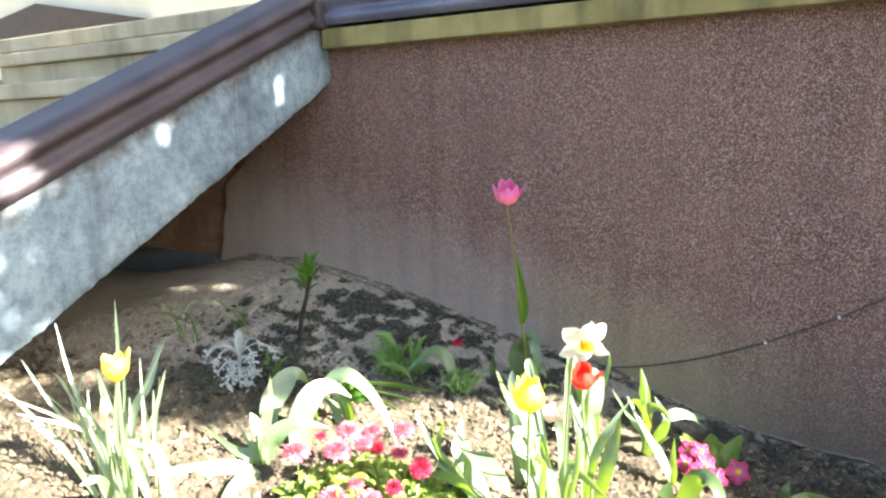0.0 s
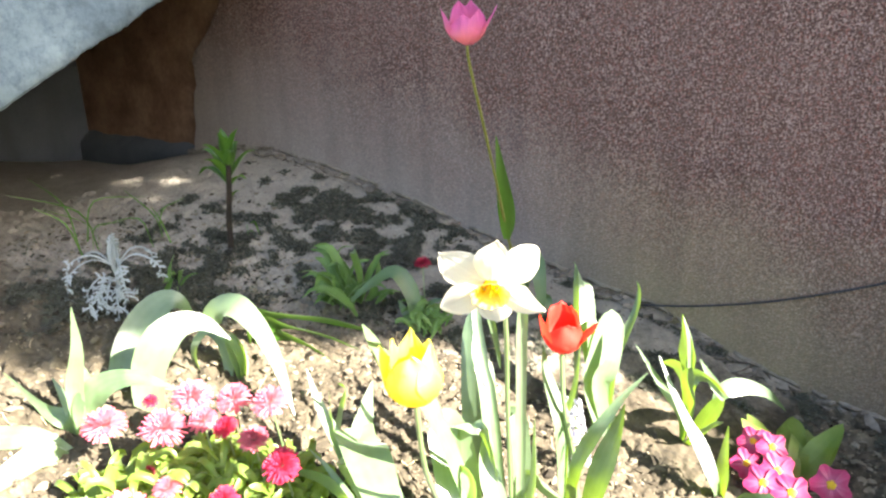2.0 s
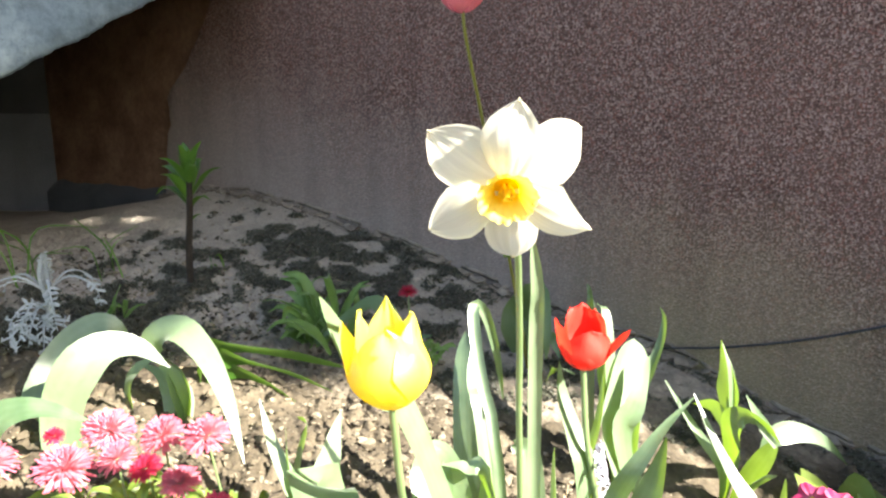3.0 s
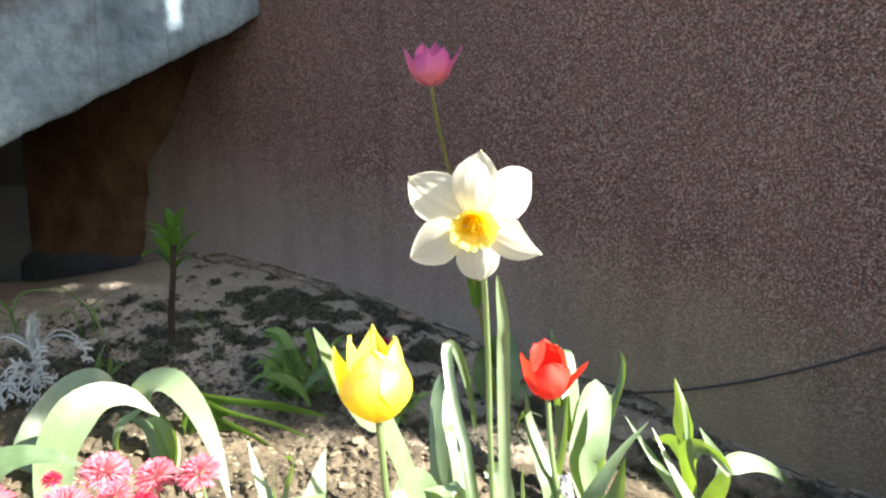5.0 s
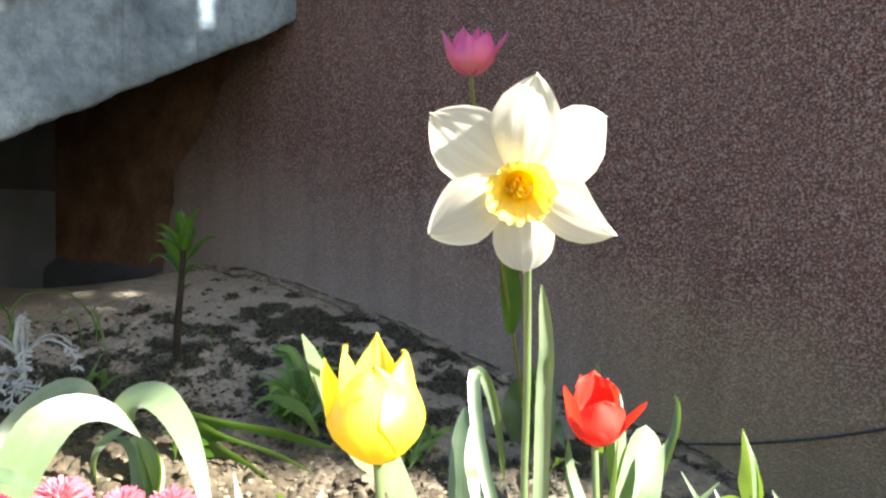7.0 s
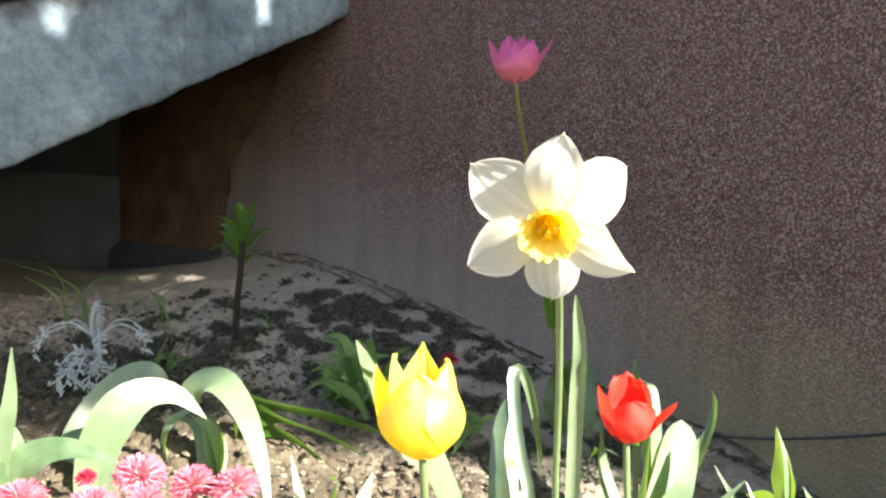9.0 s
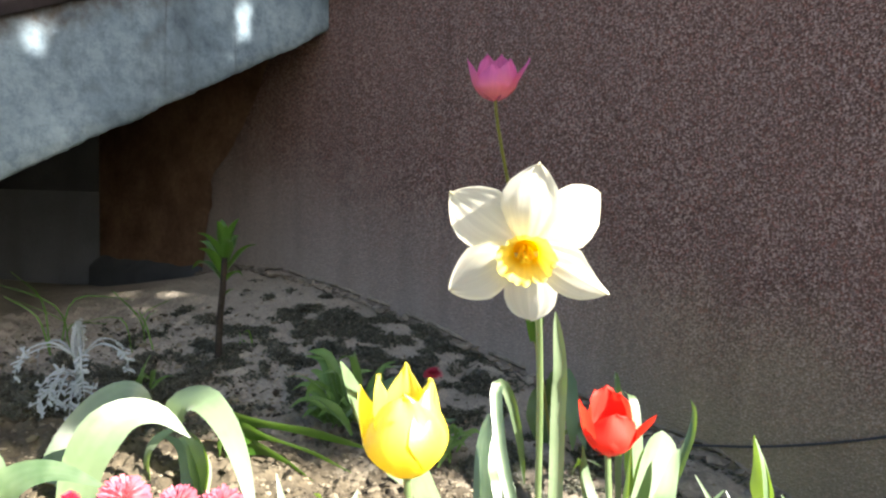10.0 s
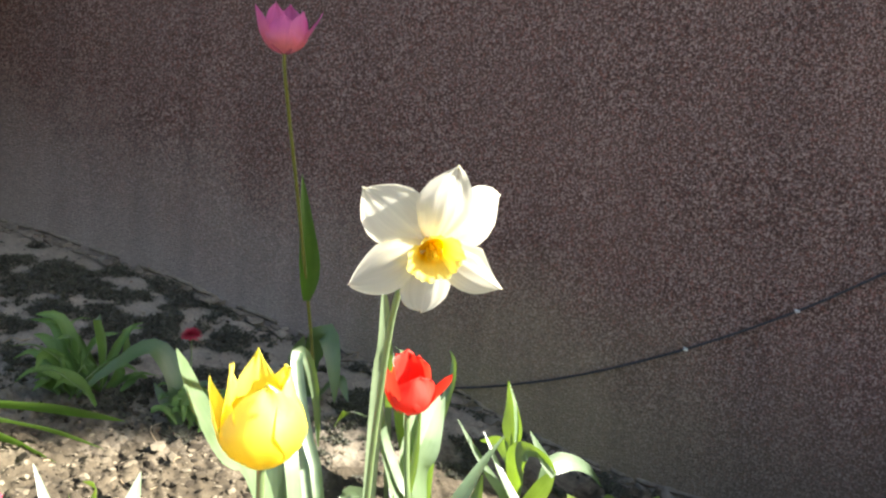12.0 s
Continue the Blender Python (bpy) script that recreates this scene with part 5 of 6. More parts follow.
leaf(0.0075, None, (-0.796, -0.294, 0.120), (-0.836, -0.283, 0.196), (-0.868, -0.272, 0.254), (-0.894, -0.253, 0.324))
leaf(0.0060, None, (-0.807, -0.304, 0.122), (-0.850, -0.333, 0.226), (-0.886, -0.358, 0.285), (-0.908, -0.374, 0.309))
leaf(0.020, FRONT, (-0.971, -0.123, 0.155), (-0.973, -0.096, 0.219), (-0.962, -0.066, 0.263), (-0.965, -0.025, 0.345))
leaf(0.022, SUNNY, (-0.686, -0.255, 0.097), (-0.696, -0.239, 0.169), (-0.731, -0.237, 0.232), (-0.789, -0.264, 0.244))
leaf(0.026, SUNNY, (-0.647, -0.337, 0.089), (-0.636, -0.316, 0.148), (-0.633, -0.301, 0.188))
for k in range(20):
    gx, gy = -0.79 + rng.gauss(0, .035), -0.26 + rng.gauss(0, .03)
    gg, a, hh = Vector(ground_at(gx, gy)), rng.uniform(1.6, 4.4), rng.uniform(.16, .27)
    dd = Vector((math.cos(a), math.sin(a), 0))
    leaf_part(yb, [gg, gg + dd * hh * .2 + Vector((0, 0, hh * .5)), gg + dd * hh * rng.uniform(.45, .75) + Vector((0, 0, hh * rng.uniform(.8, 1)))], rng.uniform(.005, .009), rng, M_NARROW_LEAF, root=.9, strap=True)
stem_part(yb, [(-0.79, -0.27, 0.10), (-0.775, -0.27, 0.22), (-0.762, -0.275, 0.375)], 0.0042, 0.0036)
tulip_flower(yb, (-0.762, -0.275, 0.370), (0.0, 0.0, 1), 0.060, 0.025,
             [(-95, 0.048, 0.0, 3.5, 0.85, 1.0), (25, 0.046, 0.1, 3.0, 1.05, 1.0), (145, 0.043, 0.35, 3.0, 0.85, 1.0),
              (-35, 0.043, 0.0, 3.0, 0.9, 0.9), (85, 0.043, 0.0, 3.0, 0.9, 0.9), (205, 0.043, 0.05, 3.0, 0.9, 0.9)], M_YELLOW, rng)
stem_part(yb, [(-0.80, -0.28, 0.10), (-0.795, -0.285, 0.20), (-0.788, -0.29, 0.30)], 0.0036, 0.003)
bm = bmesh.new()
for deg in (0, 120, 240):
    cup_petal(bm, (-0.788, -0.29, 0.298), (0, 0, 1), radians(deg), 0.042, 0.010, 0.026, 0.0, 2.5, inward=0.6, rng=rng)
part("bud", bm, M_BUD, yb, "closed cream-green bud")


# pink daisies
def daisy_bloom(bm, c, axis, r, rng, layers=6):
    """A pompon of fine quills: the outer ones spread flat, the inner ones stand up."""
    ax, ay, az = frame_of(axis)
    for layer in range(layers):
        q = layer / max(layers - 1, 1)
        n = int(66 - 36 * q)
        for k in range(n):
            a = 2 * math.pi * (k + rng.random()) / n
            o = ax * math.cos(a) + ay * math.sin(a)
            tilt = radians(-8 + 84 * q + rng.uniform(-13, 13))
            ln = r * (1 - 0.28 * q) * rng.uniform(0.82, 1.08)
            d = o * math.cos(tilt) + az * math.sin(tilt)
            s = d.cross(az if q < 0.8 else ax).normalized() * ln * 0.055
            b = Vector(c) + o * r * 0.07
            lift = (az * math.cos(tilt) - o * math.sin(tilt)) * ln * 0.05
            add_grid(bm, [[b - s * .6, b, b + s * .6], [b + d * ln * .55 - s * 1.2 + lift, b + d * ln * .55 + lift * .4, b + d * ln * .55 + s * 1.2 + lift], [b + d * ln - s * .8, b + d * ln, b + d * ln + s * .8]])


def make_daisy(head, r, material, label, rng, root=None):
    head = Vector(head)
    root = root or (head.x + rng.uniform(-.02, .02), head.y + rng.uniform(0, .03))
    d = thing("daisy", ground_at(*root), label, "daisy", "pink daisies")
    g = Vector(ground_at(*root))
    axis = Vector((rng.uniform(.0, .4), rng.uniform(-.5, .0), 1)).normalized()
    stem_part(d, [g - Vector((0, 0, .01)), (g + head) / 2 + Vector((rng.uniform(-.008, .008), 0, 0)), head - axis * 0.004], 0.0014, 0.0012)
    bm = bmesh.new()
    daisy_bloom(bm, head, axis, r, rng, 6 if r > 0.012 else 4)
    part("bloom", bm, material, d)
    bm = bmesh.new()
    bmesh.ops.create_uvsphere(bm, u_segments=10, v_segments=6, radius=r * 0.34, matrix=Matrix.Translation(head - axis * r * 0.15) @ Matrix.Diagonal((1, 1, .8, 1)))
    part("calyx", bm, M_STEM, d)
    return d


rng = random.Random(41)
PINK, CRIM = "pink double daisy with fine quilled petals", "crimson daisy bud barely open"
def daisy(x, y, z, r, crimson=False):
    return make_daisy((x, y, z), r * 1.15, M_CRIMSON if crimson else M_PINK, CRIM if crimson else PINK, rng)


daisy(-0.57, -0.021, 0.166, 0.024)
daisy(-0.4, 0.123, 0.19, 0.021)
daisy(-0.333, 0.082, 0.142, 0.02, True)
daisy(-0.509, 0.076, 0.184, 0.023)
daisy(-0.48, 0.12, 0.17, 0.021)
daisy(-0.497, 0.022, 0.166, 0.025)
daisy(-0.431, 0.071, 0.166, 0.014, True)
daisy(-0.379, 0.077, 0.164, 0.017)
daisy(-0.412, -0.029, 0.138, 0.015)
daisy(-0.345, 0.004, 0.132, 0.015, True)
daisy(-0.432, -0.075, 0.122, 0.026)
daisy(-0.375, -0.035, 0.112, 0.024)
daisy(-0.469, -0.021, 0.134, 0.008, True)
daisy(-0.553, 0.038, 0.18, 0.01, True)
daisy(-0.42, -0.055, 0.118, 0.008, True)
daisy(-0.335, -0.045, 0.1, 0.02)
daisy(-0.378, -0.085, 0.098, 0.017, True)
daisy(-0.41, -0.12, 0.096, 0.022)
daisy(-0.29, -0.075, 0.08, 0.02)
daisy(-0.455, 0.055, 0.176, 0.016)
daisy(-0.311, -0.106, 0.094, 0.019, True)
daisy(-0.345, -0.14, 0.099, 0.021)
daisy(-0.372, -0.173, 0.105, 0.022)
daisy(-0.218, -0.061, 0.072, 0.022)
make_daisy((-0.542, 0.612, 0.223), 0.016, M_CRIMSON, "small crimson daisy alone in the shade", rng, (-0.545, 0.615))


def spoon_leaf(bm, root, heading, length, width, rng, rise=0.8):
    d = Vector((math.cos(heading), math.sin(heading), 0))
    root = Vector(root)
    ctrl = [root, root + d * length * .4 + Vector((0, 0, length * .5 * rise)), root + d * length * .8 + Vector((0, 0, length * .62 * rise)), root + d * length + Vector((0, 0, length * .5 * rise))]
    blade(bm, ctrl, width, rng, fold=0.2, steps=7, hint=(0.45, -0.2, 0.9), upright=False, root=0.25, point=2.6, strap=True, turn=.3)


def make_daisy_foliage():
    rng = random.Random(42)
    fol = thing("daisy_foliage", ground_at(-0.42, 0.03), "dense bright green spoon-shaped daisy leaves", "foliage", kind="stuff")
    bm = bmesh.new()
    for k in range(980):
        a, q = rng.uniform(0, 6.283), rng.random() ** 0.5
        x, y = -0.395 + 0.15 * q * math.cos(a) + 0.05 * q * math.sin(a), 0.012 + 0.165 * q * math.sin(a)
        lift = (1 - q ** 3) * 0.068 * rng.random()
        spoon_leaf(bm, (x, y, ground_z(x, y) + lift), rng.uniform(0, 6.283), rng.uniform(.028, .052), rng.uniform(.008, .014), rng, rng.uniform(.6, 1.6))
    part("leaves", bm, M_DAISY_LEAF, fol)
    rng = random.Random(43)
    fol = thing("daisy_foliage", ground_at(-0.53, 0.60), "small tuft of green daisy leaves in shade", "foliage", kind="stuff")
    bm = bmesh.new()
    for k in range(45):
        x, y = -0.525 + rng.gauss(0, .018), 0.60 + rng.gauss(0, .018)
        spoon_leaf(bm, (x, y, ground_z(x, y) + rng.uniform(0, .03)), rng.uniform(0, 6.283), rng.uniform(.03, .05), rng.uniform(.008, .013), rng, 1.2)
    part("leaves", bm, M_WEED, fol)


make_daisy_foliage()
rng = random.Random(44)
sdp = thing("tulip_plant", ground_at(-0.54, 0.60), "single blue-green tulip leaf curved over in the shade", "tulip plant", "tulip plants in leaf")
leaf = leaf_maker(sdp, rng, M_TULIP_LEAF_SHADED)
leaf(0.034, None, (-0.539, 0.580, 0.076), (-0.552, 0.590, 0.157), (-0.589, 0.580, 0.205), (-0.628, 0.545, 0.178), (-0.663, 0.508, 0.138))
leaf(0.016, None, (-0.542, 0.585, 0.078), (-0.528, 0.610, 0.139), (-0.504, 0.627, 0.151))
leaf(0.016, None, (-0.542, 0.585, 0.078), (-0.571, 0.583, 0.127), (-0.586, 0.582, 0.148))


# primrose
PRIM_LIFT = -0.001
PRIM_SPOTS = ((.070, .705, .005, .024), (.100, .700, .008, .024), (.118, .665, -.010, .029), (.105, .640, -.022, .028), (.145, .645, -.026, .029), (.070, .675, -.020, .024), (.189, .696, -.023, .030))
def make_primrose():
    rng = random.Random(51)
    pr = thing("primrose", ground_at(0.13, 0.70), "magenta primrose with yellow eyes and crinkled leaves", "primrose")
    for x, y, z, r in PRIM_SPOTS:
        r *= 0.92
        c = Vector((x, y, z + PRIM_LIFT))
        ax, ay, az = frame_of((rng.uniform(.05, .35), rng.uniform(-.9, -.6), rng.uniform(.45, .8)))
        bm = bmesh.new()
        for k in range(5):
            a = 2 * math.pi * k / 5 + rng.uniform(-.1, .1)
            o, s = ax * math.cos(a) + ay * math.sin(a), ay * math.cos(a) - ax * math.sin(a)
            rows = []
            for i in range(7):
                u = i / 6
                w = r * (0.14 + 0.66 * math.sin(math.pi * min(u, .80) / 1.6)) * (1 - .35 * max(u - .75, 0) / .25)
                rows.append([c + o * (r * (0.12 + u * 0.9) - (r * .16 * u ** 6) * (1 - abs(v))) + s * (w * v) + az * (r * (-.10 * u * u + .08 * abs(v))) for v in (-1, -.5, 0, .5, 1)])
            add_grid(bm, rows)
        bloom = part("bloom", bm, M_PRIM, pr)
        bm = bmesh.new()
        bmesh.ops.create_uvsphere(bm, u_segments=12, v_segments=6, radius=r * .27, matrix=Matrix.Translation(c + az * r * .02) @ az.to_track_quat("Z", "Y").to_matrix().to_4x4() @ Matrix.Diagonal((1, 1, .3, 1)))
        part("eye", bm, M_EYE, bloom, "yellow eye")
        stem_part(pr, [ground_at(0.13 + (x - .13) * .3, 0.70), (x, y + .01, (z + ground_z(x, y)) / 2), tuple(c - az * .002)], .0016, .0014)
    for k in range(11):
        a = rng.uniform(0.35, 2.9)
        d = Vector((math.cos(a), math.sin(a), 0))
        g = Vector(ground_at(.135, .705))
        ln = rng.uniform(.06, .105)
        leaf_part(pr, [g, g + d * ln * .5 + Vector((0, 0, ln * .45)), g + d * ln + Vector((0, 0, ln * rng.uniform(.3, .95)))], rng.uniform(.034, .050), rng, M_DAISY_LEAF, wave=0.3, point=1.6, strap=True)


make_primrose()


# small hyacinth between the tulip leaves
def make_hyacinth():
    rng = random.Random(63)
    base = ground_at(-0.128, 0.492)
    hy = thing("hyacinth", base, "small pale lilac hyacinth spike between tulip leaves", "hyacinth")
    g = Vector(base)
    top = g + Vector((-0.003, -0.026, 0.138))
    stem_part(hy, [g, g.lerp(top, .5), top], .003, .002)
    for k in range(44):
        q = (k + .5) / 44
        a = k * 2.4
        o = Vector((math.cos(a), math.sin(a), rng.uniform(-.3, .4))).normalized()
        c = g.lerp(top, .22 + .78 * q) + o * (.015 - .006 * q)
        ax, ay, az = frame_of(o)
        bm = bmesh.new()
        for m in range(6):
            t = 2 * math.pi * m / 6 + rng.uniform(-.15, .15)
            d, s = ax * math.cos(t) + ay * math.sin(t), ay * math.cos(t) - ax * math.sin(t)
            add_grid(bm, [[c - s * .0012, c, c + s * .0012], [c + d * .004 + az * .003 - s * .0018, c + d * .004 + az * .0036, c + d * .004 + az * .003 + s * .0018], [c + d * .009 + az * .001 - s * .0006, c + d * .0095 + az * .001, c + d * .009 + az * .001 + s * .0006]])
        bmesh.ops.remove_doubles(bm, verts=bm.verts, dist=0.00002)
        part("floret", bm, M_LILAC, hy)


make_hyacinth()


# lily shoot
def make_lily():
    rng = random.Random(61)
    li = thing("lily_shoot", ground_at(-1.05, 0.527), "young lily shoot with a dark stem and green leaf whorl", "lily")
    g = Vector(ground_at(-1.05, 0.527))
    top = Vector((-0.945, 0.475, 0.405))
    stem_part(li, [g - Vector((0, 0, .02)), g.lerp(top, .35) + Vector((-.004, 0, 0)), g.lerp(top, .7), top], .0075, .0055, M_DARK_STEM)
    up = Vector((0, 0, 1))

    def blade_at(height, degrees, length, width, spread, droop=0.0):
        b = g.lerp(top, height)
        d = Vector((math.cos(radians(degrees)), math.sin(radians(degrees)), 0))
        leaf_part(li, [b, b + d * length * spread * .45 + up * length * .45, b + d * length * spread * .8 + up * length * (.8 - droop * .3), b + d * length * spread * 1.15 + up * length * (1 - droop)],
                  width, rng, M_LILY_LEAF, steps=12, fold=.35, root=.35, hint=tuple(d * -.6 + up * .6), turn=.15, upright=False)

    for k in range(8):                       # the tight crown
        blade_at(.93 + .01 * k, 20 + 137.5 * k, .088 - .005 * k, .027 - .001 * k, .34 - .035 * k)
    for k in range(6):                       # leaves turning out below it
        blade_at(.80 + .025 * k, -75 + 137.5 * k, .070, .025, .80 - .04 * k, .15)
    blade_at(.76, 205, .060, .022, 1.0, .6)
    blade_at(.74, 20, .040, .016, 1.0, .5)
    blade_at(.62, 30, .022, .010, 1.0, .2)


make_lily()


# silver ragwort
def make_silver():
    rng = random.Random(71)
    base = ground_at(-0.985, 0.225)
    si = thing("silver_ragwort", base, "silvery white felted ragwort with lacy cut leaves", "silver ragwort")
    g = Vector(base)
    s = g + Vector((0.004, 0, .085))
    up = Vector((0, 0, 1))

    def lacy(ctrl, width, lobe, first):
        bm = bmesh.new()
        blade(bm, ctrl, width, rng, steps=12, fold=.3, root=.9, turn=.1)
        pts = spline(ctrl, 12)
        for i in range(first, 12):
            t = (pts[i] - pts[i - 1]).normalized()
            sd = t.cross(Vector((.3, -.55, .78))).normalized()
            for sg in (-1, 1):
                if rng.random() < .3:
                    continue
                l2 = lobe * (1.15 - abs(i - 8) / 8) * rng.uniform(.4, 1.4)
                e = pts[i] + (sd * sg + t * rng.uniform(.3, .9)).normalized() * l2 + Vector((0, 0, rng.uniform(-.3, .3) * l2))
                blade(bm, [pts[i], pts[i].lerp(e, .6), e], .0055, rng, steps=4, fold=.2, root=.7, point=3, turn=.3)
                for q in (.55, .8):
                    o = pts[i].lerp(e, q)
                    blade(bm, [o, o + (t * rng.choice((-1, 1)) + sd * sg * .6).normalized() * l2 * .4], .0042, rng, steps=3, root=.8, point=3, turn=.3)
        part("leaf", bm, M_SILVER, si)

    for k in range(7):                       # arms that reach out and curl down
        a = radians((205, 340, 25, 160, 280, 95, 235)[k])
        d = Vector((math.cos(a), math.sin(a), 0))
        ln = rng.uniform(.075, .105)
        lacy([s - up * .01, s + d * ln * .45 + up * .018, s + d * ln * .9 + up * .004, s + d * ln + up * -.028], .0045, .010, 7)
    for k in range(6):                       # lower leaves hanging toward the bed
        a = radians(rng.uniform(235, 345))
        d = Vector((math.cos(a), math.sin(a), 0))
        ln = rng.uniform(.06, .09)
        b = g + up * rng.uniform(.03, .07)
        lacy([b, b + d * ln * .45 + up * .012, b + d * ln * .85 - up * .012, b + d * ln - up * .035], .005, .018, 3)
    for k in range(5):                       # felted heart
        a = k * 1.257
        d = Vector((math.cos(a), math.sin(a), 0))
        lacy([s - up * .03, s + d * .008 + up * .012, s + d * .006 + up * .038, s + d * .002 + up * rng.uniform(.045, .062)], .009, .006, 3)
    bm = bmesh.new()
    tube(bm, [g - up * .01, g + up * .05, s], .005, .004, 6, 7)
    part("stem", bm, M_SILVER, si)


make_silver()


# green weed in the shade
def make_weed(at, n, size, seed, label):
    rng = random.Random(seed)
    base = ground_at(*at)
    we = thing("weed", base, label, "weed", "weeds in the bed")
    g = Vector(base)
    for k in range(n):
        a = rng.uniform(0, 6.283)
        d = Vector((math.cos(a), math.sin(a), 0))
        ln = rng.uniform(.050, .100) * size
        up = rng.uniform(.3, 1.5)
        r = g + Vector((rng.gauss(0, .035), rng.gauss(0, .022), 0)) * size
        sway = Vector((rng.uniform(-.25, .25), rng.uniform(-.25, .25), 0)) * ln
        leaf_part(we, [r, r + d * ln * .3 + Vector((0, 0, ln * .5 * up)), r + d * ln * .6 + sway + Vector((0, 0, ln * .9 * up)), r + d * ln * .95 + sway + Vector((0, 0, ln * (.95 if up > .8 else .7) * up))], rng.uniform(.013, .024) * min(size * 1.2, 1), rng, M_WEED, steps=9, root=.25, point=1.3, strap=rng.random() < .6, upright=False, fold=.2, wave=.12)


make_weed((-0.70, 0.565), 40, 1.0, 81, "leafy green weed tuft growing in the shade")
make_weed((-0.990, 0.338), 9, 0.48, 82, "small yellow-green weed sprig on bare soil")


# grass blades by the stairs
def make_grass(at, n, hgt, seed, label):
    rng = random.Random(seed)
    gr = thing("grass_tuft", ground_at(*at), label, "grass", "grass tufts")
    for k in range(n):
        x, y = at[0] + rng.gauss(0, .02), at[1] + rng.gauss(0, .02)
        g = Vector(ground_at(x, y))
        a = rng.uniform(0, 6.283)
        d = Vector((math.cos(a), math.sin(a), 0))
        h = hgt * rng.uniform(.5, 1.1)
        leaf_part(gr, [g, g + d * h * .15 + Vector((0, 0, h * .5)), g + d * h * rng.uniform(.3, .9) + Vector((0, 0, h * rng.uniform(.4, 1)))], .004, rng, M_LILY_LEAF, name="blade", steps=8, root=.9, strap=True)


make_grass((-1.28, 0.33), 6, 0.20, 91, "thin sparse grass blades beside the stairs")
make_grass((-1.20, 0.45), 5, 0.14, 92, "few grass blades fallen across pale soil")
make_grass((-1.05, 0.60), 3, 0.07, 93, "short grass blades below the lily")


# ---- moss, clods and stones: uncountable ----
def make_moss():
    """Low dark cushions, close set round the lily and the ragwort and scattered along the bank."""
    rng = random.Random(101)
    cushions = [(-1.278, .489, .035), (-1.351, .60, .040), (-1.112, .523, .065), (-1.136, .689, .050), (-1.14, .819, .050), (-1.01, .86, .085), (-.80, .93, .075),
                (-1.01, .50, .060), (-.99, .20, .085), (-1.08, .19, .070), (-1.05, .36, .080), (-.90, .34, .090), (-1.13, .13, .055), (-.93, .72, .070), (-.80, .77, .060), (-.65, .86, .050)]
    verts, faces = [], []
    for n in range(170000):
        x, y = rng.uniform(-1.45, 0.65), rng.uniform(0.04, 0.978)
        f = noise.fractal(Vector((x * 13, y * 15, 4)), 1.0, 2.0, 4) * 0.8 + 0.25 * noise.noise(Vector((x * 2.2, y * 2.2, 8))) - 0.08
        f += 0.60 * max((math.exp(-((x - a) ** 2 + (y - b) ** 2) / r ** 2) for a, b, r in cushions), default=0) if x < -0.55 else 0
        lim = 0.12
        if x < -0.95:
            lim += (-0.95 - x) * 0.6
        if x > -0.95 and y < (0.14 + 0.9 * (x + 0.95) if x < -0.75 else 0.44 + 0.42 * (x + 0.75)):
            lim += 1
        if y < 0.12:
            lim += (0.12 - y) * 4
        if x > -0.1 and y < 0.84 - 0.25 * x:
            lim += 1
        if x > -0.1:
            lim += 0.06 - 0.5 * min(max(x, 0), 0.5)
        over = f - lim + rng.uniform(-0.14, 0.10)
        if over < 0:
            continue
        high = min(0.016, over * 0.05) * (0.4 + 0.6 * abs(noise.noise(Vector((x * 70, y * 70, 6)))))
        g = Vector((x, y, ground_z(x, y) + soil_bump(x, y) + high))
        for k in range(3):
            a = rng.uniform(0, 6.283)
            d = Vector((math.cos(a), math.sin(a), rng.uniform(.1, .9))) * rng.uniform(.005, .0095)
            e = Vector((-math.sin(a), math.cos(a), 0)) * rng.uniform(.0018, .0034)
            o = len(verts)
            verts += [g - e, g + e, g + d]
            faces.append((o, o + 1, o + 2))
    me = bpy.data.meshes.new("moss")
    me.from_pydata([tuple(v) for v in verts], [], faces)
    me.uv_layers.new(name="UVMap")
    me.materials.append(M_MOSS)
    tagged(new("moss", me), "dark dry moss cushions on the soil bank", "moss", kind="stuff")


make_moss()


def make_chips():
    """Flakes of render and mortar broken off along the foot of the wall."""
    rng = random.Random(103)
    bm = bmesh.new()
    for k in range(420):
        x = -1.9 + 2.6 * rng.random()
        y = 0.982 - abs(rng.gauss(0, 0.014))
        r = rng.uniform(0.005, 0.020)
        c = Vector((x, y, ground_z(x, y) + rng.uniform(-0.002, 0.008)))
        m = Matrix.Translation(c) @ Euler((rng.uniform(-.5, .9), rng.uniform(-.5, .5), rng.uniform(-.4, .4) + 0.2 * (x < 0))).to_matrix().to_4x4()
        top = [m @ Vector((r * rng.uniform(.7, 1.5) * math.cos(a), r * rng.uniform(.3, .7) * math.sin(a), r * .16)) for a in (0, 1.1, 2.0, 3.1, 4.2, 5.2)]
        low = [p - m.to_3x3() @ Vector((0, 0, r * .35)) for p in top]
        tv, lv = [bm.verts.new(p) for p in top], [bm.verts.new(p) for p in low]
        bm.faces.new(tv)
        for i in range(6):
            bm.faces.new((tv[i], lv[i], lv[(i + 1) % 6], tv[(i + 1) % 6]))
    tagged(link_mesh("mortar_flakes", bm, M_FLAKE, smooth=False), "broken grey-brown render flakes along the wall foot", "flakes", kind="stuff")


make_chips()


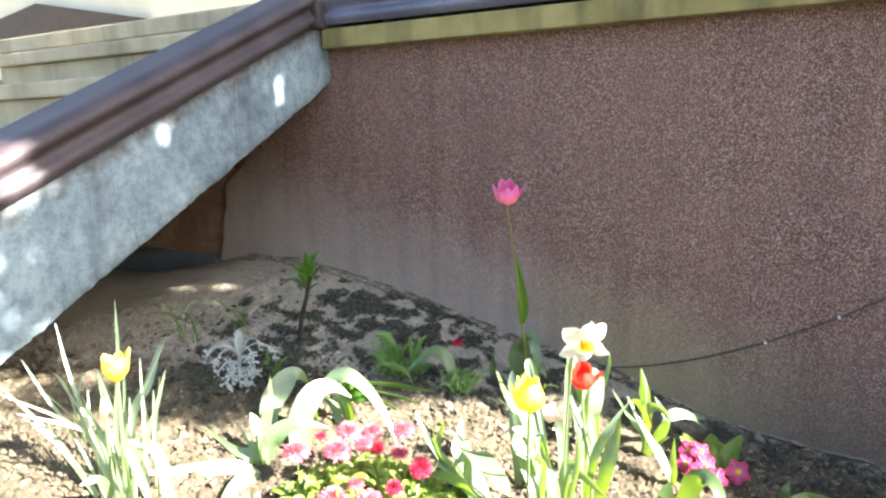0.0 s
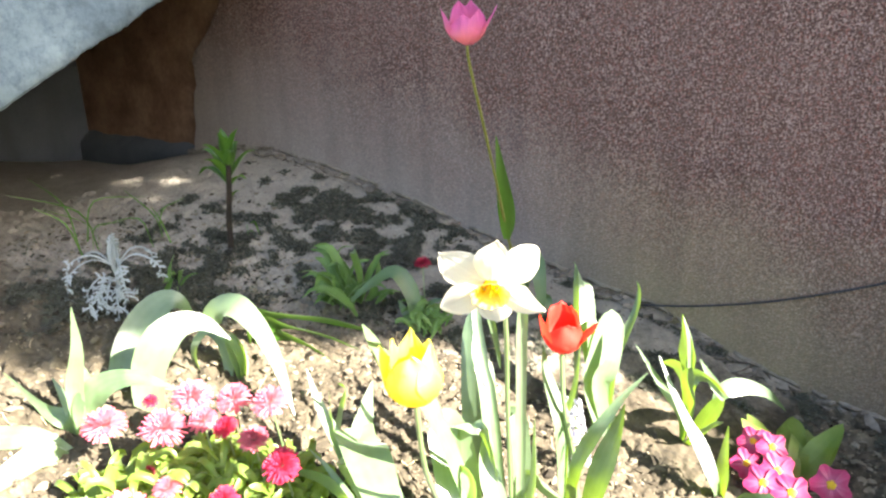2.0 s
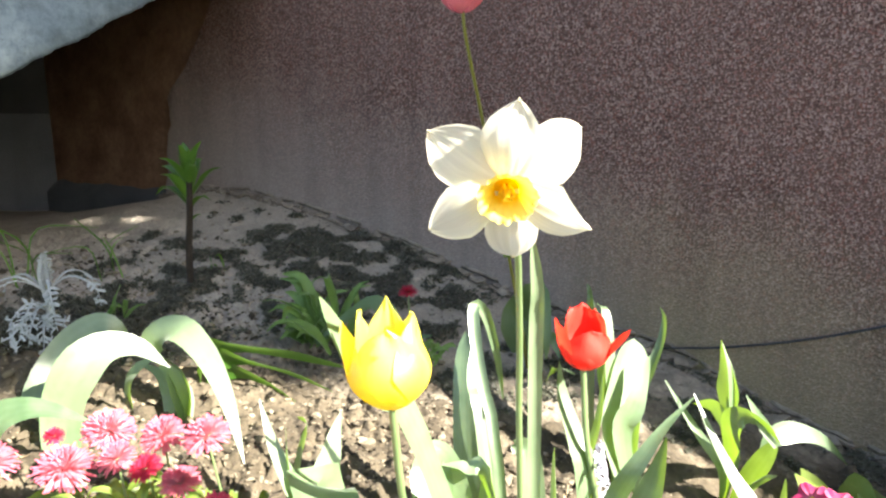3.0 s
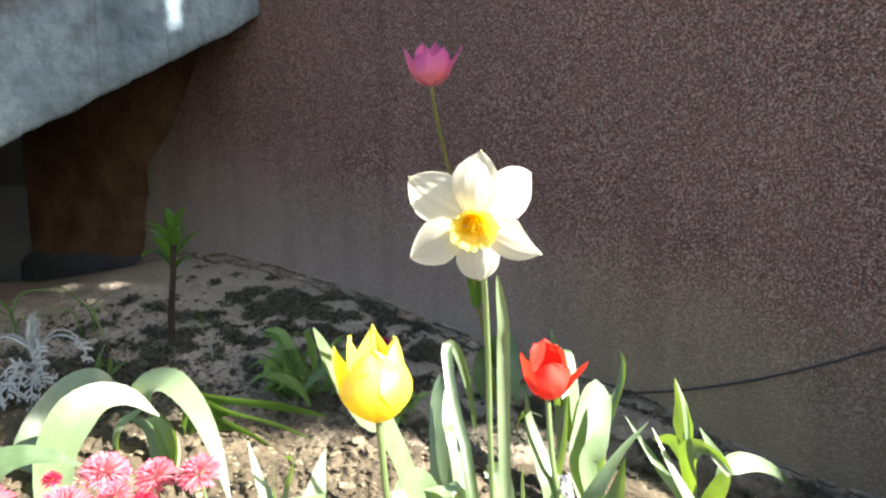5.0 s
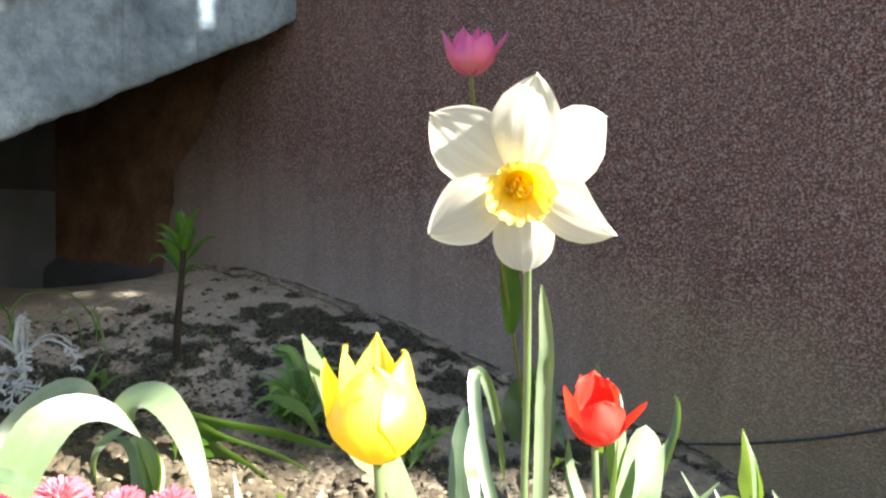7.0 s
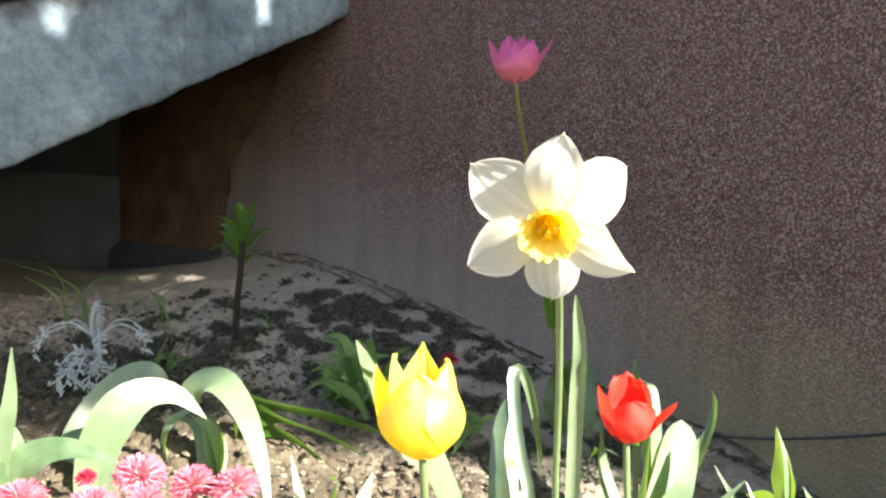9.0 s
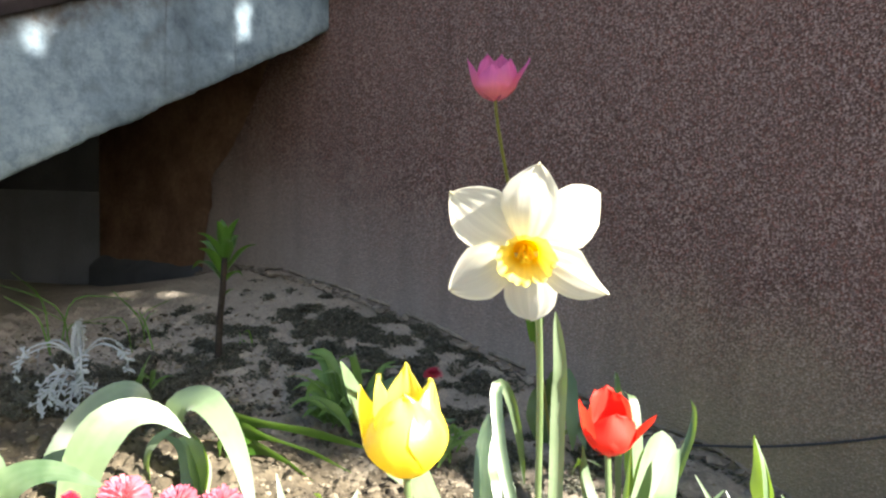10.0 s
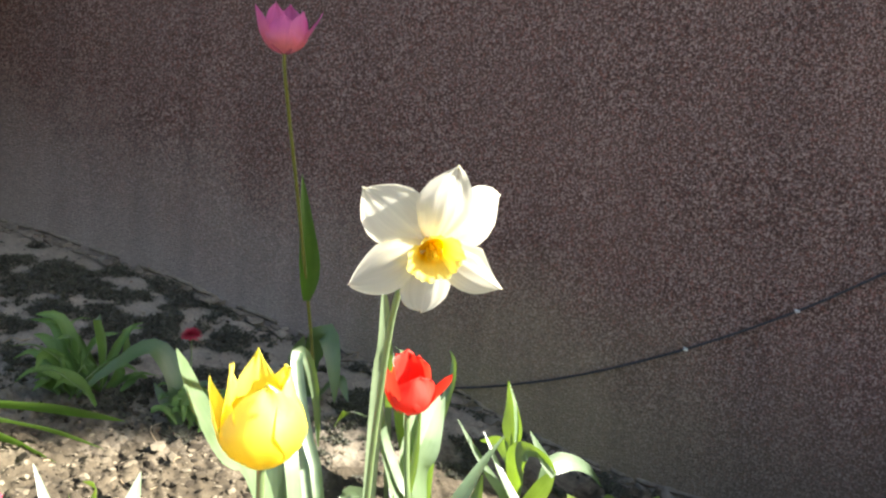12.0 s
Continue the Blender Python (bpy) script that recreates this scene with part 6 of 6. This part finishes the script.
def make_lip():
    """Broken lip of render standing proud of the wall just above the soil."""
    rng = random.Random(105)
    bm = bmesh.new()
    x = -1.72
    while x < 0.62:
        n = rng.randint(6, 34)
        rows = []
        for k in range(n + 1):
            xx = x + 0.004 * k
            end = min(k, n - k, 3) / 3
            zt = ground_z(xx, 0.985) + 0.016 + 0.010 * noise.noise(Vector((xx * 6, 2, 7))) + 0.003 * noise.noise(Vector((xx * 60, 4, 7)))
            d = (0.003 + 0.013 * abs(noise.noise(Vector((xx * 22, 1, 3))))) * (0.25 + 0.75 * end)
            th = 0.005 + 0.005 * abs(noise.noise(Vector((xx * 31, 8, 3))))
            rows.append([(xx, 0.9865, zt + 0.003), (xx, 0.983 - d, zt - 0.001), (xx, 0.984 - d, zt - 0.4 * th), (xx, 0.9835 - 0.5 * d, zt - th), (xx, 0.9865, zt - th)])
        add_grid(bm, rows)
        x += 0.004 * n + rng.choice((0.002, 0.006, 0.02, 0.05))
    tagged(link_mesh("render_lip", bm, M_FLAKE, smooth=False), "broken pale lip of render along the wall foot", "render lip", kind="stuff")


make_lip()


def make_straw():
    rng = random.Random(104)
    bm = bmesh.new()
    for k in range(90):
        x, y = rng.uniform(-0.95, 0.3), rng.uniform(-0.1, 0.7)
        a, ln = rng.uniform(0, 6.283), rng.uniform(0.02, 0.07)
        p = [(x + ln * t * math.cos(a + b * t), y + ln * t * math.sin(a + b * t)) for b in (rng.uniform(-1.2, 1.2),) for t in (0, .35, .7, 1)]
        tube(bm, [(q[0], q[1], ground_z(*q) + soil_bump(*q) + rng.uniform(0.001, .005)) for q in p], .0011, .0007, 6, 5)
    tagged(link_mesh("dry_stalks", bm, M_STRAW), "dry pale brown plant stalks lying on the soil", "dry stalks", kind="stuff")


make_straw()


def make_clods():
    rng = random.Random(102)
    base = bmesh.new()
    bmesh.ops.create_icosphere(base, subdivisions=1, radius=1.0)
    bv = [v.co.copy() for v in base.verts]
    bf = [[v.index for v in f.verts] for f in base.faces]
    base.free()
    verts, faces = [], []
    for k in range(60000):
        x, y = rng.uniform(-1.5, 0.7), rng.uniform(-0.7, 0.97)
        bank = y > 0.60 and x < 0.1
        if (bank and rng.random() < 0.85) or (x < -0.62 and rng.random() < 0.5):
            continue
        r = min(0.0012 * math.exp(abs(rng.gauss(0, 0.78))), 0.009) * (0.7 if bank else 1)
        c = Vector((x, y, ground_z(x, y) + soil_bump(x, y) + r * 0.25))
        sx, sy, sz, rot = rng.uniform(.6, 1.5), rng.uniform(.7, 1.5), rng.uniform(.4, .8), rng.uniform(0, 6.28)
        o = len(verts)
        for v in bv:
            q = 1 + 1.1 * noise.noise(v * 1.9 + Vector((k * 3.1, 0, 0)))
            px, py = v.x * sx * q, v.y * sy * q
            verts.append((c.x + r * (px * math.cos(rot) - py * math.sin(rot)), c.y + r * (px * math.sin(rot) + py * math.cos(rot)), c.z + r * v.z * sz * q))
        faces += [[o + i for i in f] for f in bf]
    me = bpy.data.meshes.new("soil_clods")
    me.from_pydata(verts, [], faces)
    me.materials.append(M_CLOD)
    tagged(new("soil_clods", me), "loose dry clods and crumbs of pale soil", "soil clods", kind="stuff")


make_clods()
